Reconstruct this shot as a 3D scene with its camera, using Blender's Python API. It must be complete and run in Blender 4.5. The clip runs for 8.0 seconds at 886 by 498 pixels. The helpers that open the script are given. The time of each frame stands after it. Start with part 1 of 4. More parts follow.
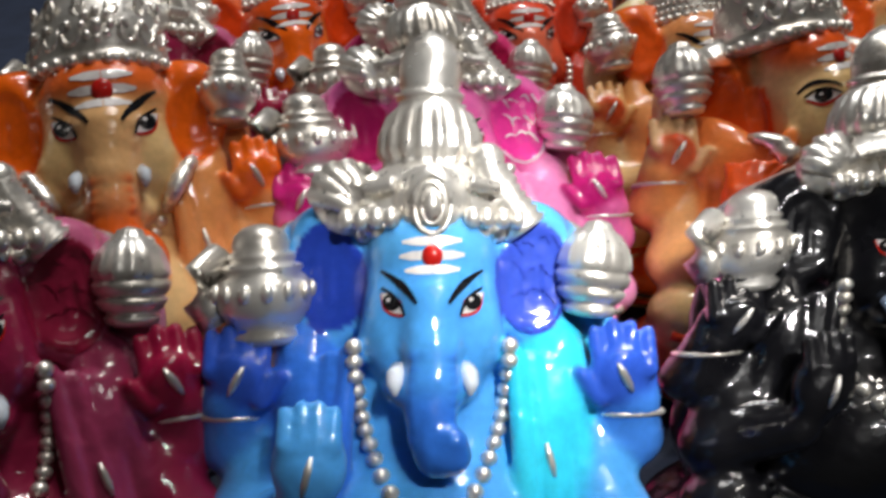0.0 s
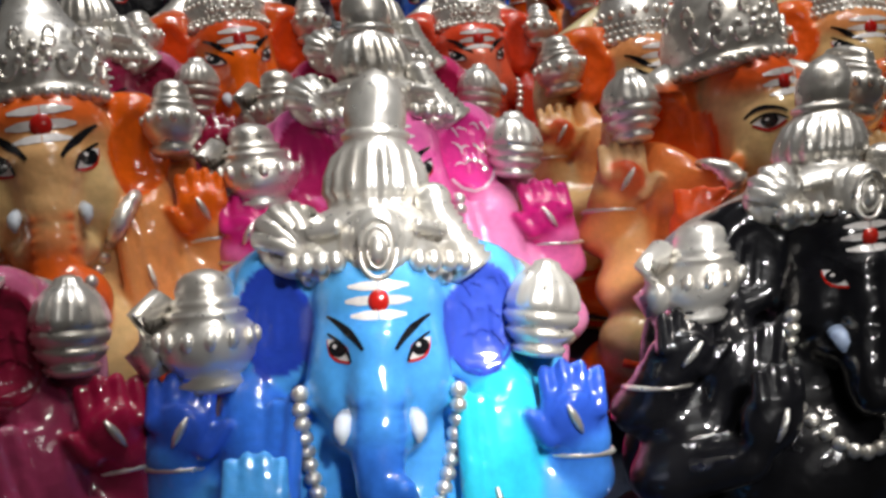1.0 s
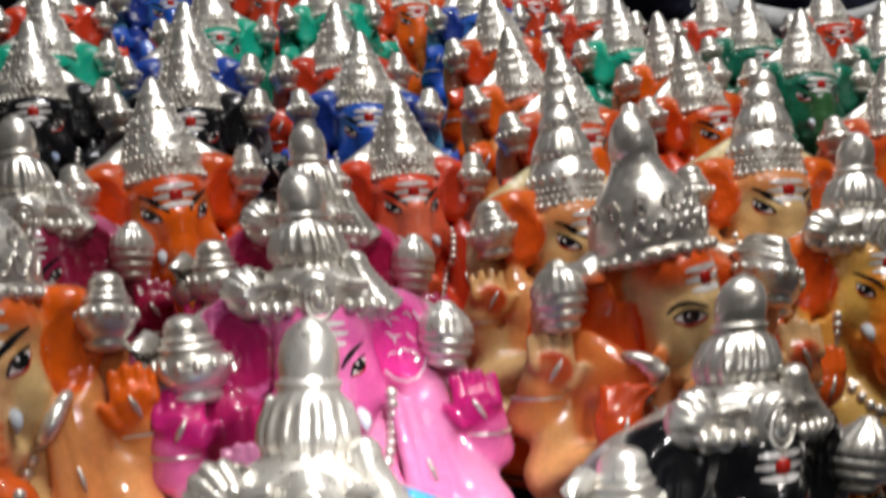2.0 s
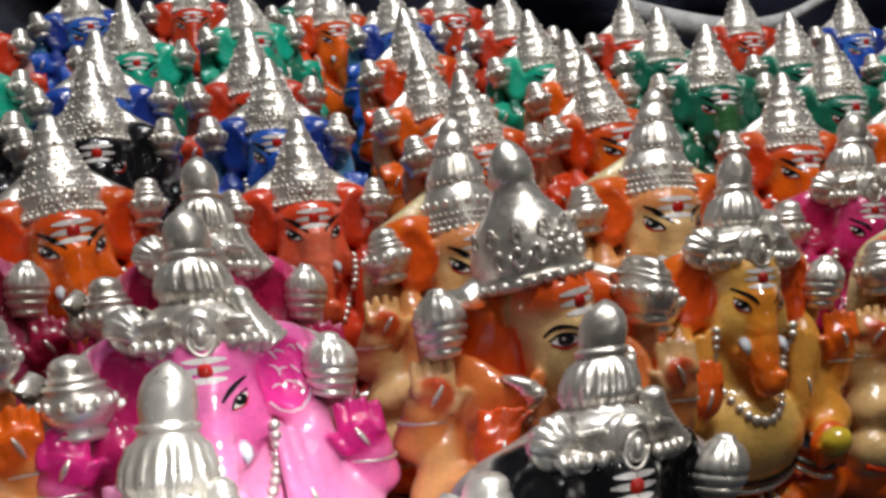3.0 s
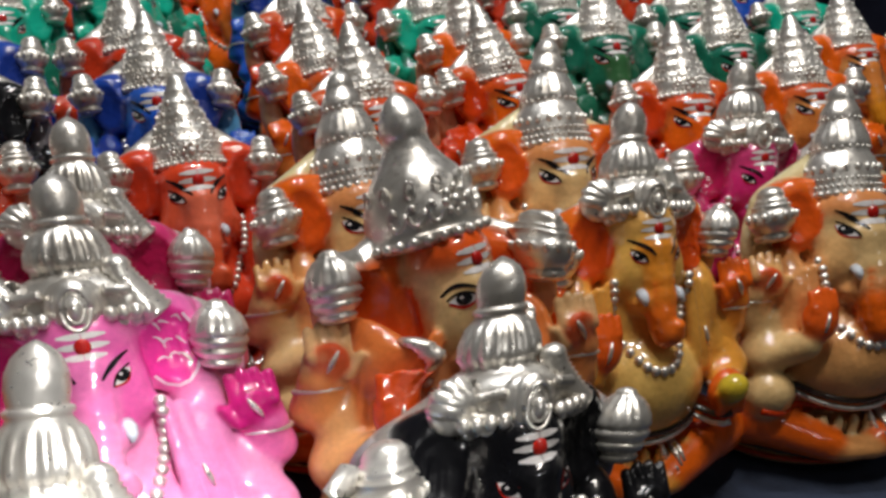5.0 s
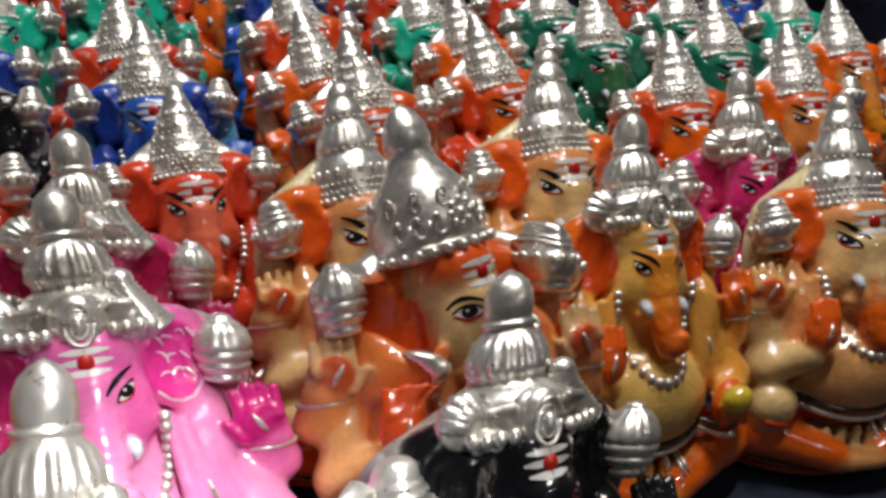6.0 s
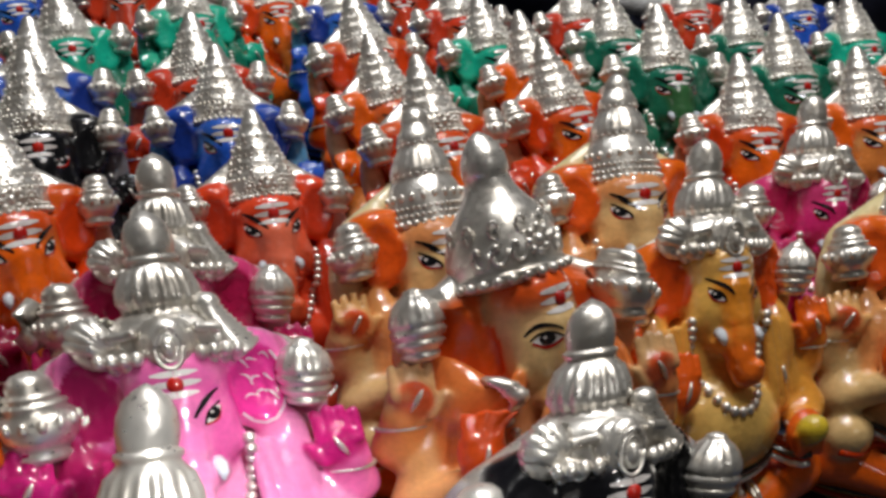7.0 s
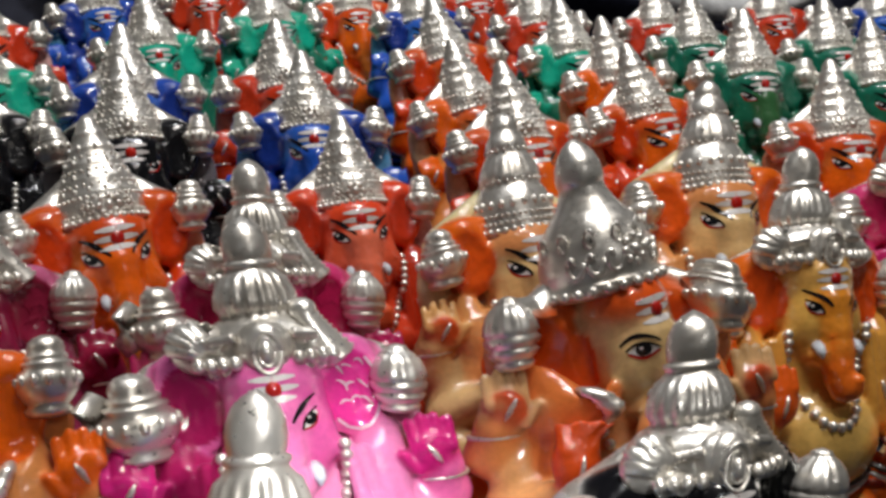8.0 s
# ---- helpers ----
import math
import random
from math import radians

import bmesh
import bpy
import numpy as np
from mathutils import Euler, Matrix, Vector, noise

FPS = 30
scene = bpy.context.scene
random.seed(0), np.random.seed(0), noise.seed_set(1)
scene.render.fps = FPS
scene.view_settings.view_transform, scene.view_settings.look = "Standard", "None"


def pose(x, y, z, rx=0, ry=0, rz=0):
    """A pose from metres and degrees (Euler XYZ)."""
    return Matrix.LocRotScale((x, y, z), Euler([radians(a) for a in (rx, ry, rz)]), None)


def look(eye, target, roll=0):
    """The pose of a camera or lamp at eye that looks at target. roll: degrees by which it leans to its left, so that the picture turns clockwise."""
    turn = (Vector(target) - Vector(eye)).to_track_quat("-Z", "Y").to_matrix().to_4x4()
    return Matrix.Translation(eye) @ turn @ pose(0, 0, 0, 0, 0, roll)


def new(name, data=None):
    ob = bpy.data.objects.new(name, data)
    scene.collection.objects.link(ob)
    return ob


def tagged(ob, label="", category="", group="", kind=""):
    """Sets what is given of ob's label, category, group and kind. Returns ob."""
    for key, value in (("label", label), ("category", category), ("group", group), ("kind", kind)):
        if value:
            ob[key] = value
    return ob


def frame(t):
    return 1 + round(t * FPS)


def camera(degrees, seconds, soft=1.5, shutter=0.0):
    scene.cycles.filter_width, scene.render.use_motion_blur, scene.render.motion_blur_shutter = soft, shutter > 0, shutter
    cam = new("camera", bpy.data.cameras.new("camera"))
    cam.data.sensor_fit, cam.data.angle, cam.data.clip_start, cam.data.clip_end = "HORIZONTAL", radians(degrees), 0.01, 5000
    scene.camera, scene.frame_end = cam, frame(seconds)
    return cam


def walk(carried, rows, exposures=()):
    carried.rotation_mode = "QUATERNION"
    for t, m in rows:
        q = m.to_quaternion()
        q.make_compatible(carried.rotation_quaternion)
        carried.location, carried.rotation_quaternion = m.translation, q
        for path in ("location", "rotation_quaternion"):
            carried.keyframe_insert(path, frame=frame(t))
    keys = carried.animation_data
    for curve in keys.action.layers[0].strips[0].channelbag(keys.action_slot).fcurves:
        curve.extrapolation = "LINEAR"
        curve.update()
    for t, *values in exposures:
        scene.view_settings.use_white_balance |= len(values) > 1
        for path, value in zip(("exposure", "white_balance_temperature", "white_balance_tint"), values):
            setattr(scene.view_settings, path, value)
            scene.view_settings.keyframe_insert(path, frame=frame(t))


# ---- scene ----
cam = camera(47.1, 8.0, soft=3.0, shutter=0.4)
# seconds, eye, point looked at, lean
PATH = [
    (0, (0.008, -0.02, 0.25), (-0.029, 1.785, -0.609), 0.4),
    (0.5, (0.012, -0.018, 0.258), (0.043, 1.799, -0.579), 0.5),
    (1, (0.011, -0.013, 0.258), (0.055, 1.795, -0.596), 0.6),
    (1.5, (0.012, -0.006, 0.273), (0.128, 1.795, -0.589), 0.4),
    (1.8, (0.014, 0.001, 0.29), (0.155, 1.819, -0.532), 1.3),
    (2, (0.011, 0.004, 0.315), (0.182, 1.835, -0.471), 3.1),
    (2.2, (0.023, 0.004, 0.325), (0.176, 1.852, -0.425), 2.6),
    (3.3, (0.044, -0.008, 0.332), (0.331, 1.804, -0.464), 2.1),
    (3.5, (0.046, -0.006, 0.331), (0.352, 1.799, -0.475), 2.0),
    (4, (0.046, 0.003, 0.327), (0.435, 1.785, -0.493), 3.4),
    (4.5, (0.046, 0.005, 0.327), (0.454, 1.769, -0.522), 3.2),
    (5.8, (0.043, 0.013, 0.327), (0.53, 1.76, -0.517), 3.6),
    (6, (0.04, 0.013, 0.328), (0.506, 1.769, -0.51), 3.4),
    (6.5, (0.036, 0.015, 0.329), (0.475, 1.782, -0.499), 3.4),
    (7, (0.027, 0.014, 0.334), (0.404, 1.8, -0.485), 2.8),
    (7.5, (0.02, 0.015, 0.332), (0.341, 1.81, -0.489), 2.4),
    (8, (0.015, 0.018, 0.334), (0.27, 1.827, -0.481), 1.8),
]
walk(cam, [(t, look(eye, target, roll)) for t, eye, target, roll in PATH])

# ---- light: a dim hall, and the shop's own lamps over the table ----
world = bpy.data.worlds.new("hall_air")
scene.world = world
world.use_nodes = True
world.node_tree.nodes["Background"].inputs[0].default_value = (0.55, 0.6, 0.7, 1)
world.node_tree.nodes["Background"].inputs[1].default_value = 0.014


def area_lamp(name, eye, target, power, sx, sy, color, spread):
    data = bpy.data.lights.new(name, "AREA")
    data.shape, data.size, data.size_y, data.energy, data.color, data.spread = "RECTANGLE", sx, sy, power, color, radians(spread)
    ob = new(name, data)
    ob.matrix_world = look(eye, target)
    return ob


LAMPS = [
    ((0.20, -0.12, 0.62), (0.030, 0.258, 0.1), 0.105, 0.06, 0.05, (1.0, 0.98, 0.96), 19),
    ((0.75, -0.50, 1.30), (0.33, 0.5, 0.1), 0.7, 0.3, 0.05, (1.0, 0.97, 0.93), 180),
    ((-0.25, 0.85, 1.60), (0.0, 0.95, 0.1), 0.6, 0.10, 0.10, (1.0, 0.98, 0.95), 180),
    ((0.40, 0.42, 1.65), (0.28, 0.55, 0.1), 9.5, 0.6, 0.04, (1.0, 0.94, 0.86), 180),
    ((0.18, 1.00, 1.70), (0.15, 0.8, 0.1), 14.5, 0.8, 0.04, (0.97, 0.98, 1.0), 180),
]
for lamp_eye, lamp_aim, power, sx, sy, color, spread in LAMPS:
    area_lamp("lamp_light", lamp_eye, lamp_aim, power, sx, sy, color, spread)
scene.view_settings.exposure = -0.08

# ---- materials ----
def material(name, rough, metal=0.0, coat=0.0):
    m = bpy.data.materials.new(name)
    m.use_nodes = True
    nt = m.node_tree
    b = nt.nodes["Principled BSDF"]
    b.inputs["Roughness"].default_value = rough
    b.inputs["Metallic"].default_value = metal
    b.inputs["Coat Weight"].default_value = coat
    b.inputs["Coat Roughness"].default_value = 0.06
    return m, nt, b


def noise_node(nt, scale, detail=4.0, rough=0.6):
    co = nt.nodes.new("ShaderNodeTexCoord")
    n = nt.nodes.new("ShaderNodeTexNoise")
    n.inputs["Scale"].default_value = scale
    n.inputs["Detail"].default_value = detail
    n.inputs["Roughness"].default_value = rough
    nt.links.new(co.outputs["Object"], n.inputs["Vector"])
    return n


def ramp(nt, src, lo, hi, a, b):
    r = nt.nodes.new("ShaderNodeMapRange")
    r.inputs[1].default_value, r.inputs[2].default_value = lo, hi
    r.inputs[3].default_value, r.inputs[4].default_value = a, b
    nt.links.new(src, r.inputs[0])
    return r.outputs[0]


def bump(nt, b, src, strength, dist, before=None):
    n = nt.nodes.new("ShaderNodeBump")
    n.inputs["Strength"].default_value = strength
    n.inputs["Distance"].default_value = dist
    nt.links.new(src, n.inputs["Height"])
    if before is not None:
        nt.links.new(before, n.inputs["Normal"])
    nt.links.new(n.outputs[0], b.inputs["Normal"])
    return n.outputs[0]


def multiply(nt, color, factor):
    m = nt.nodes.new("ShaderNodeMix")
    m.data_type, m.blend_type = "RGBA", "MULTIPLY"
    m.inputs["Factor"].default_value = 1.0
    nt.links.new(color, m.inputs["A"])
    nt.links.new(factor, m.inputs["B"])
    return m.outputs["Result"]


def enamel():
    """Brushed and airbrushed gloss paint on plaster; the colours of the paint come with the mesh."""
    m, nt, b = material("gloss_enamel_paint", 0.32, 0.0, 1.0)
    at = nt.nodes.new("ShaderNodeAttribute")
    at.attribute_name = "paint"
    coarse, fine = noise_node(nt, 38, 3), noise_node(nt, 420, 3)
    mul = nt.nodes.new("ShaderNodeMath")
    mul.operation = "MULTIPLY"
    nt.links.new(ramp(nt, coarse.outputs[0], 0.3, 0.7, 0.80, 1.12), mul.inputs[0])
    nt.links.new(ramp(nt, fine.outputs[0], 0.3, 0.7, 0.92, 1.06), mul.inputs[1])
    nt.links.new(multiply(nt, at.outputs["Color"], mul.outputs[0]), b.inputs["Base Color"])
    nt.links.new(ramp(nt, coarse.outputs[0], 0.3, 0.75, 0.22, 0.45), b.inputs["Roughness"])
    lumps = noise_node(nt, 130, 2)
    one = bump(nt, b, coarse.outputs[0], 0.4, 0.004)
    two = bump(nt, b, lumps.outputs[0], 0.22, 0.0022, one)
    n = bump(nt, b, fine.outputs[0], 0.12, 0.0005, two)
    nt.links.new(n, b.inputs["Coat Normal"])
    b.inputs["Specular IOR Level"].default_value = 0.15
    return m


def silver():
    """Aluminium paint, brushed on thick over rough plaster, thinner and dirtier in places."""
    m, nt, b = material("silver_paint", 0.38, 0.74, 0.2)
    coarse, mid, fine = noise_node(nt, 70, 0.0), noise_node(nt, 170, 0.0), noise_node(nt, 420, 2)
    mix = nt.nodes.new("ShaderNodeMix")
    mix.data_type = "RGBA"
    mix.inputs["A"].default_value = (0.70, 0.66, 0.595, 1)
    mix.inputs["B"].default_value = (0.91, 0.88, 0.82, 1)
    nt.links.new(ramp(nt, coarse.outputs[0], 0.3, 0.62, 0.0, 1.0), mix.inputs["Factor"])
    nt.links.new(mix.outputs["Result"], b.inputs["Base Color"])
    nt.links.new(ramp(nt, fine.outputs[0], 0.3, 0.7, 0.26, 0.42), b.inputs["Roughness"])
    one = bump(nt, b, coarse.outputs[0], 0.5, 0.004)
    bump(nt, b, mid.outputs[0], 0.32, 0.0018, one)
    return m


def plain(name, color, rough, scale=30, spread=0.25, relief=0.002):
    m, nt, b = material(name, rough)
    n, f = noise_node(nt, scale, 5), noise_node(nt, scale * 12, 3)
    rgb = nt.nodes.new("ShaderNodeRGB")
    rgb.outputs[0].default_value = (*color, 1)
    mul = nt.nodes.new("ShaderNodeMath")
    mul.operation = "MULTIPLY"
    nt.links.new(ramp(nt, n.outputs[0], 0.3, 0.7, 1 - spread, 1 + spread), mul.inputs[0])
    nt.links.new(ramp(nt, f.outputs[0], 0.3, 0.7, 0.9, 1.1), mul.inputs[1])
    nt.links.new(multiply(nt, rgb.outputs[0], mul.outputs[0]), b.inputs["Base Color"])
    bump(nt, b, f.outputs[0], 0.4, relief)
    return m


PAINT, SILVER = enamel(), silver()
WHITE_CLOTH = plain("white_cotton", (0.75, 0.75, 0.75), 0.8, 60)
NAVY_CLOTH = plain("navy_fabric", (0.035, 0.038, 0.075), 0.6, 30)
CLOTH = plain("dark_blue_cloth", (0.02, 0.03, 0.06), 0.85, 40)
WALL = plain("dark_painted_wall", (0.035, 0.04, 0.05), 0.7, 3)
FLOOR = plain("grey_concrete", (0.12, 0.12, 0.12), 0.75, 4)
PALE = plain("pale_distemper_wall", (0.25, 0.25, 0.24), 0.8, 3)
CEIL = plain("grey_ceiling", (0.35, 0.35, 0.35), 0.8, 3)
METAL = plain("lamp_metal", (0.5, 0.5, 0.5), 0.4, 20)

# ---- the setting ----
def mesh_object(name, bm, mat, parent=None):
    me = bpy.data.meshes.new(name)
    bm.to_mesh(me)
    bm.free()
    me.materials.append(mat)
    ob = new(name, me)
    if parent is not None:
        ob.parent = parent
    return ob


def box(bm, lo, hi):
    c = [(a + b) / 2 for a, b in zip(lo, hi)]
    d = [b - a for a, b in zip(lo, hi)]
    return bmesh.ops.create_cube(bm, size=1, matrix=Matrix.Translation(c) @ Matrix.Diagonal((*d, 1)))["verts"]


def slab(name, lo, hi, mat, label, category):
    bm = bmesh.new()
    box(bm, lo, hi)
    return tagged(mesh_object(name, bm, mat), label, category, kind="structure")


X0, X1, Y0, Y1, Z0, Z1 = -1.6, 2.2, -1.6, 2.4, -0.75, 1.9
slab("floor", (X0, Y0, Z0 - 0.1), (X1, Y1, Z0), FLOOR, "grey concrete floor under the display table", "floor")
slab("ceiling", (X0, Y0, Z1), (X1, Y1, Z1 + 0.1), CEIL, "grey ceiling of the dim shop", "ceiling")
slab("wall_north", (X0, Y1, Z0 - 0.1), (X1, Y1 + 0.12, Z1 + 0.1), WALL, "dark painted wall behind the display", "wall")
slab("wall_south", (X0, Y0 - 0.12, Z0 - 0.1), (X1, Y0, Z1 + 0.1), PALE, "pale distempered wall facing the display", "wall")
slab("wall_west", (X0 - 0.12, Y0 - 0.12, Z0 - 0.1), (X0, Y1 + 0.12, Z1 + 0.1), PALE, "pale distempered side wall of the shop", "wall")
slab("wall_east", (X1, Y0 - 0.12, Z0 - 0.1), (X1 + 0.12, Y1 + 0.12, Z1 + 0.1), PALE, "pale distempered side wall of the shop", "wall")

# the table with its cloth
TABLE_Z = 0.0205
TX0, TX1, TY0, TY1 = -0.5, 0.95, 0.08, 1.18
table = tagged(new("display_table"), "long display table crowded with painted idols", "table")
bm = bmesh.new()
bmesh.ops.bevel(bm, geom=[e for e in (box(bm, (TX0, TY0, TABLE_Z - 0.034), (TX1, TY1, TABLE_Z - 0.004)) and bm.edges)], offset=0.004, segments=2)
mesh_object("tabletop", bm, FLOOR, table)
for lx in (TX0 + 0.05, TX1 - 0.05):
    for ly in (TY0 + 0.05, TY1 - 0.05):
        bm = bmesh.new()
        box(bm, (lx - 0.025, ly - 0.025, Z0), (lx + 0.025, ly + 0.025, TABLE_Z - 0.034))
        mesh_object("leg", bm, FLOOR, table)
bm = bmesh.new()
nx, ny = 90, 70
grid = [[None] * (ny + 1) for _ in range(nx + 1)]
for i in range(nx + 1):
    for j in range(ny + 1):
        u, v = TX0 - 0.16 + (TX1 - TX0 + 0.32) * i / nx, TY0 - 0.16 + (TY1 - TY0 + 0.32) * j / ny
        ox = max(TX0 - u, 0) + max(u - TX1, 0)
        oy = max(TY0 - v, 0) + max(v - TY1, 0)
        fold = 0.006 * math.sin(u * 60) + 0.006 * math.sin(v * 55)
        z = 0.0 if ox + oy == 0 else -0.9 * max(ox, oy)
        x = min(max(u, TX0 - 0.008), TX1 + 0.008) + (math.copysign(0.012 + fold, u) if ox else 0)
        y = min(max(v, TY0 - 0.008), TY1 + 0.008) + (math.copysign(0.012 + fold, v - 0.5) if oy else 0)
        grid[i][j] = bm.verts.new((x, y, TABLE_Z + z - 0.001))
for i in range(nx):
    for j in range(ny):
        bm.faces.new((grid[i][j], grid[i + 1][j], grid[i + 1][j + 1], grid[i][j + 1]))
for f in bm.faces:
    f.smooth = True
tagged(mesh_object("tablecloth", bm, CLOTH), "dark blue cloth draped over the display table", "tablecloth")

# lamps hung over the table, one for each light
for lamp_eye, lamp_aim, power, sx, sy, color, spread in LAMPS:
    lamp = tagged(new("hanging_lamp"), "white tube lamp hung from the ceiling over the table", "lamp", "lamps over the table")
    m = look(lamp_eye, lamp_aim)
    lamp.matrix_world = m
    bm = bmesh.new()
    box(bm, (-sx / 2 - 0.02, -sy / 2 - 0.02, 0.012), (sx / 2 + 0.02, sy / 2 + 0.02, 0.05))
    bmesh.ops.bevel(bm, geom=bm.edges[:], offset=0.006, segments=2)
    mesh_object("housing", bm, METAL, lamp)
    top = m.inverted() @ Vector((lamp_eye[0], lamp_eye[1], Z1))
    bm = bmesh.new()
    ends = Vector((0, 0, 0.04)), top
    q = (ends[1] - ends[0])
    bmesh.ops.create_cone(bm, segments=10, radius1=0.004, radius2=0.004, depth=q.length, cap_ends=True,
                          matrix=Matrix.Translation((ends[0] + ends[1]) / 2) @ q.to_track_quat("Z", "Y").to_matrix().to_4x4())
    mesh_object("cord", bm, METAL, lamp)


def hanging_cloth(name, x0, x1, z0, z1, y, mat, label, depth=0.03, seed=1.0):
    """A heavy cloth hung in loose diagonal folds."""
    bm = bmesh.new()
    nu, nv = 120, 60
    rows = []
    for j in range(nv + 1):
        row = []
        for i in range(nu + 1):
            u, v = i / nu, j / nv
            p = Vector((x0 + (x1 - x0) * u, 0, z0 + (z1 - z0) * v))
            f = math.sin(p.x * 21 + p.z * 17 + 3 * noise.noise(Vector((p.x * 3, seed, p.z * 3)))) + 0.6 * noise.noise(Vector((p.x * 9, seed + 4, p.z * 6)))
            row.append(bm.verts.new((p.x, y + depth * f, p.z)))
        rows.append(row)
    for j in range(nv):
        for i in range(nu):
            bm.faces.new((rows[j][i], rows[j][i + 1], rows[j + 1][i + 1], rows[j + 1][i])).smooth = True
    bmesh.ops.solidify(bm, geom=bm.faces[:], thickness=0.003)
    return tagged(mesh_object(name, bm, mat), label, "cloth")


hanging_cloth("backdrop_cloth", -1.2, 1.7, -0.70, 1.05, 1.45, NAVY_CLOTH, "dark navy cloth hung in folds behind the display table")
# a white cotton edge lying in the folds
bm = bmesh.new()
n = 40
prev = None
for i in range(n + 1):
    t = i / n
    x, z = 0.47 + 0.42 * t, 0.10 - 0.035 * math.sin(t * 4.2) + 0.04 * t * t
    y = 1.405 + 0.02 * math.sin(t * 9)
    half = 0.013 + 0.005 * math.sin(t * 7)
    ring = [bm.verts.new((x, y + dy, z + dz)) for dy, dz in ((-0.006, -half), (-0.010, 0), (-0.006, half), (0.004, half), (0.006, 0), (0.004, -half))]
    if prev:
        for k in range(6):
            bm.faces.new((prev[k], prev[(k + 1) % 6], ring[(k + 1) % 6], ring[k])).smooth = True
    prev = ring
tagged(mesh_object("white_cloth", bm, WHITE_CLOTH), "twisted strip of white cotton against the navy cloth", "cloth")

# ---- the idols: cast plaster figures, one mesh each ----
# Shapes are in millimetres on an upright figure that faces -y, then leaned back.
LEAN_BACK = radians(30)
TILAK_V = 135.0


def mirror(p):
    return (-p[0], *p[1:])


def lean(p):
    """The upright figure bent back: flat on its base, the head and crown leaning most. Metres."""
    p = p.copy()
    p[:, 2] = np.interp(p[:, 2], (-10, 0, 100, 112, 260), (-10, 0, 78, 88.8, 236.8))
    v = np.arange(0.0, 240.0)
    t = np.clip((v - 8) / 75, 0, 1)
    ang = LEAN_BACK * t * t * (3 - 2 * t)
    sy, sz = np.cumsum(np.sin(ang)) - np.sin(ang[0]), np.cumsum(np.cos(ang)) - 1
    a = np.interp(p[:, 2], v, ang)
    y = np.interp(p[:, 2], v, sy) + p[:, 1] * np.cos(a)
    z = np.interp(p[:, 2], v, sz) + np.minimum(p[:, 2], 0) - p[:, 1] * np.sin(a)
    return np.stack([p[:, 0], y, z], axis=1) / 1000


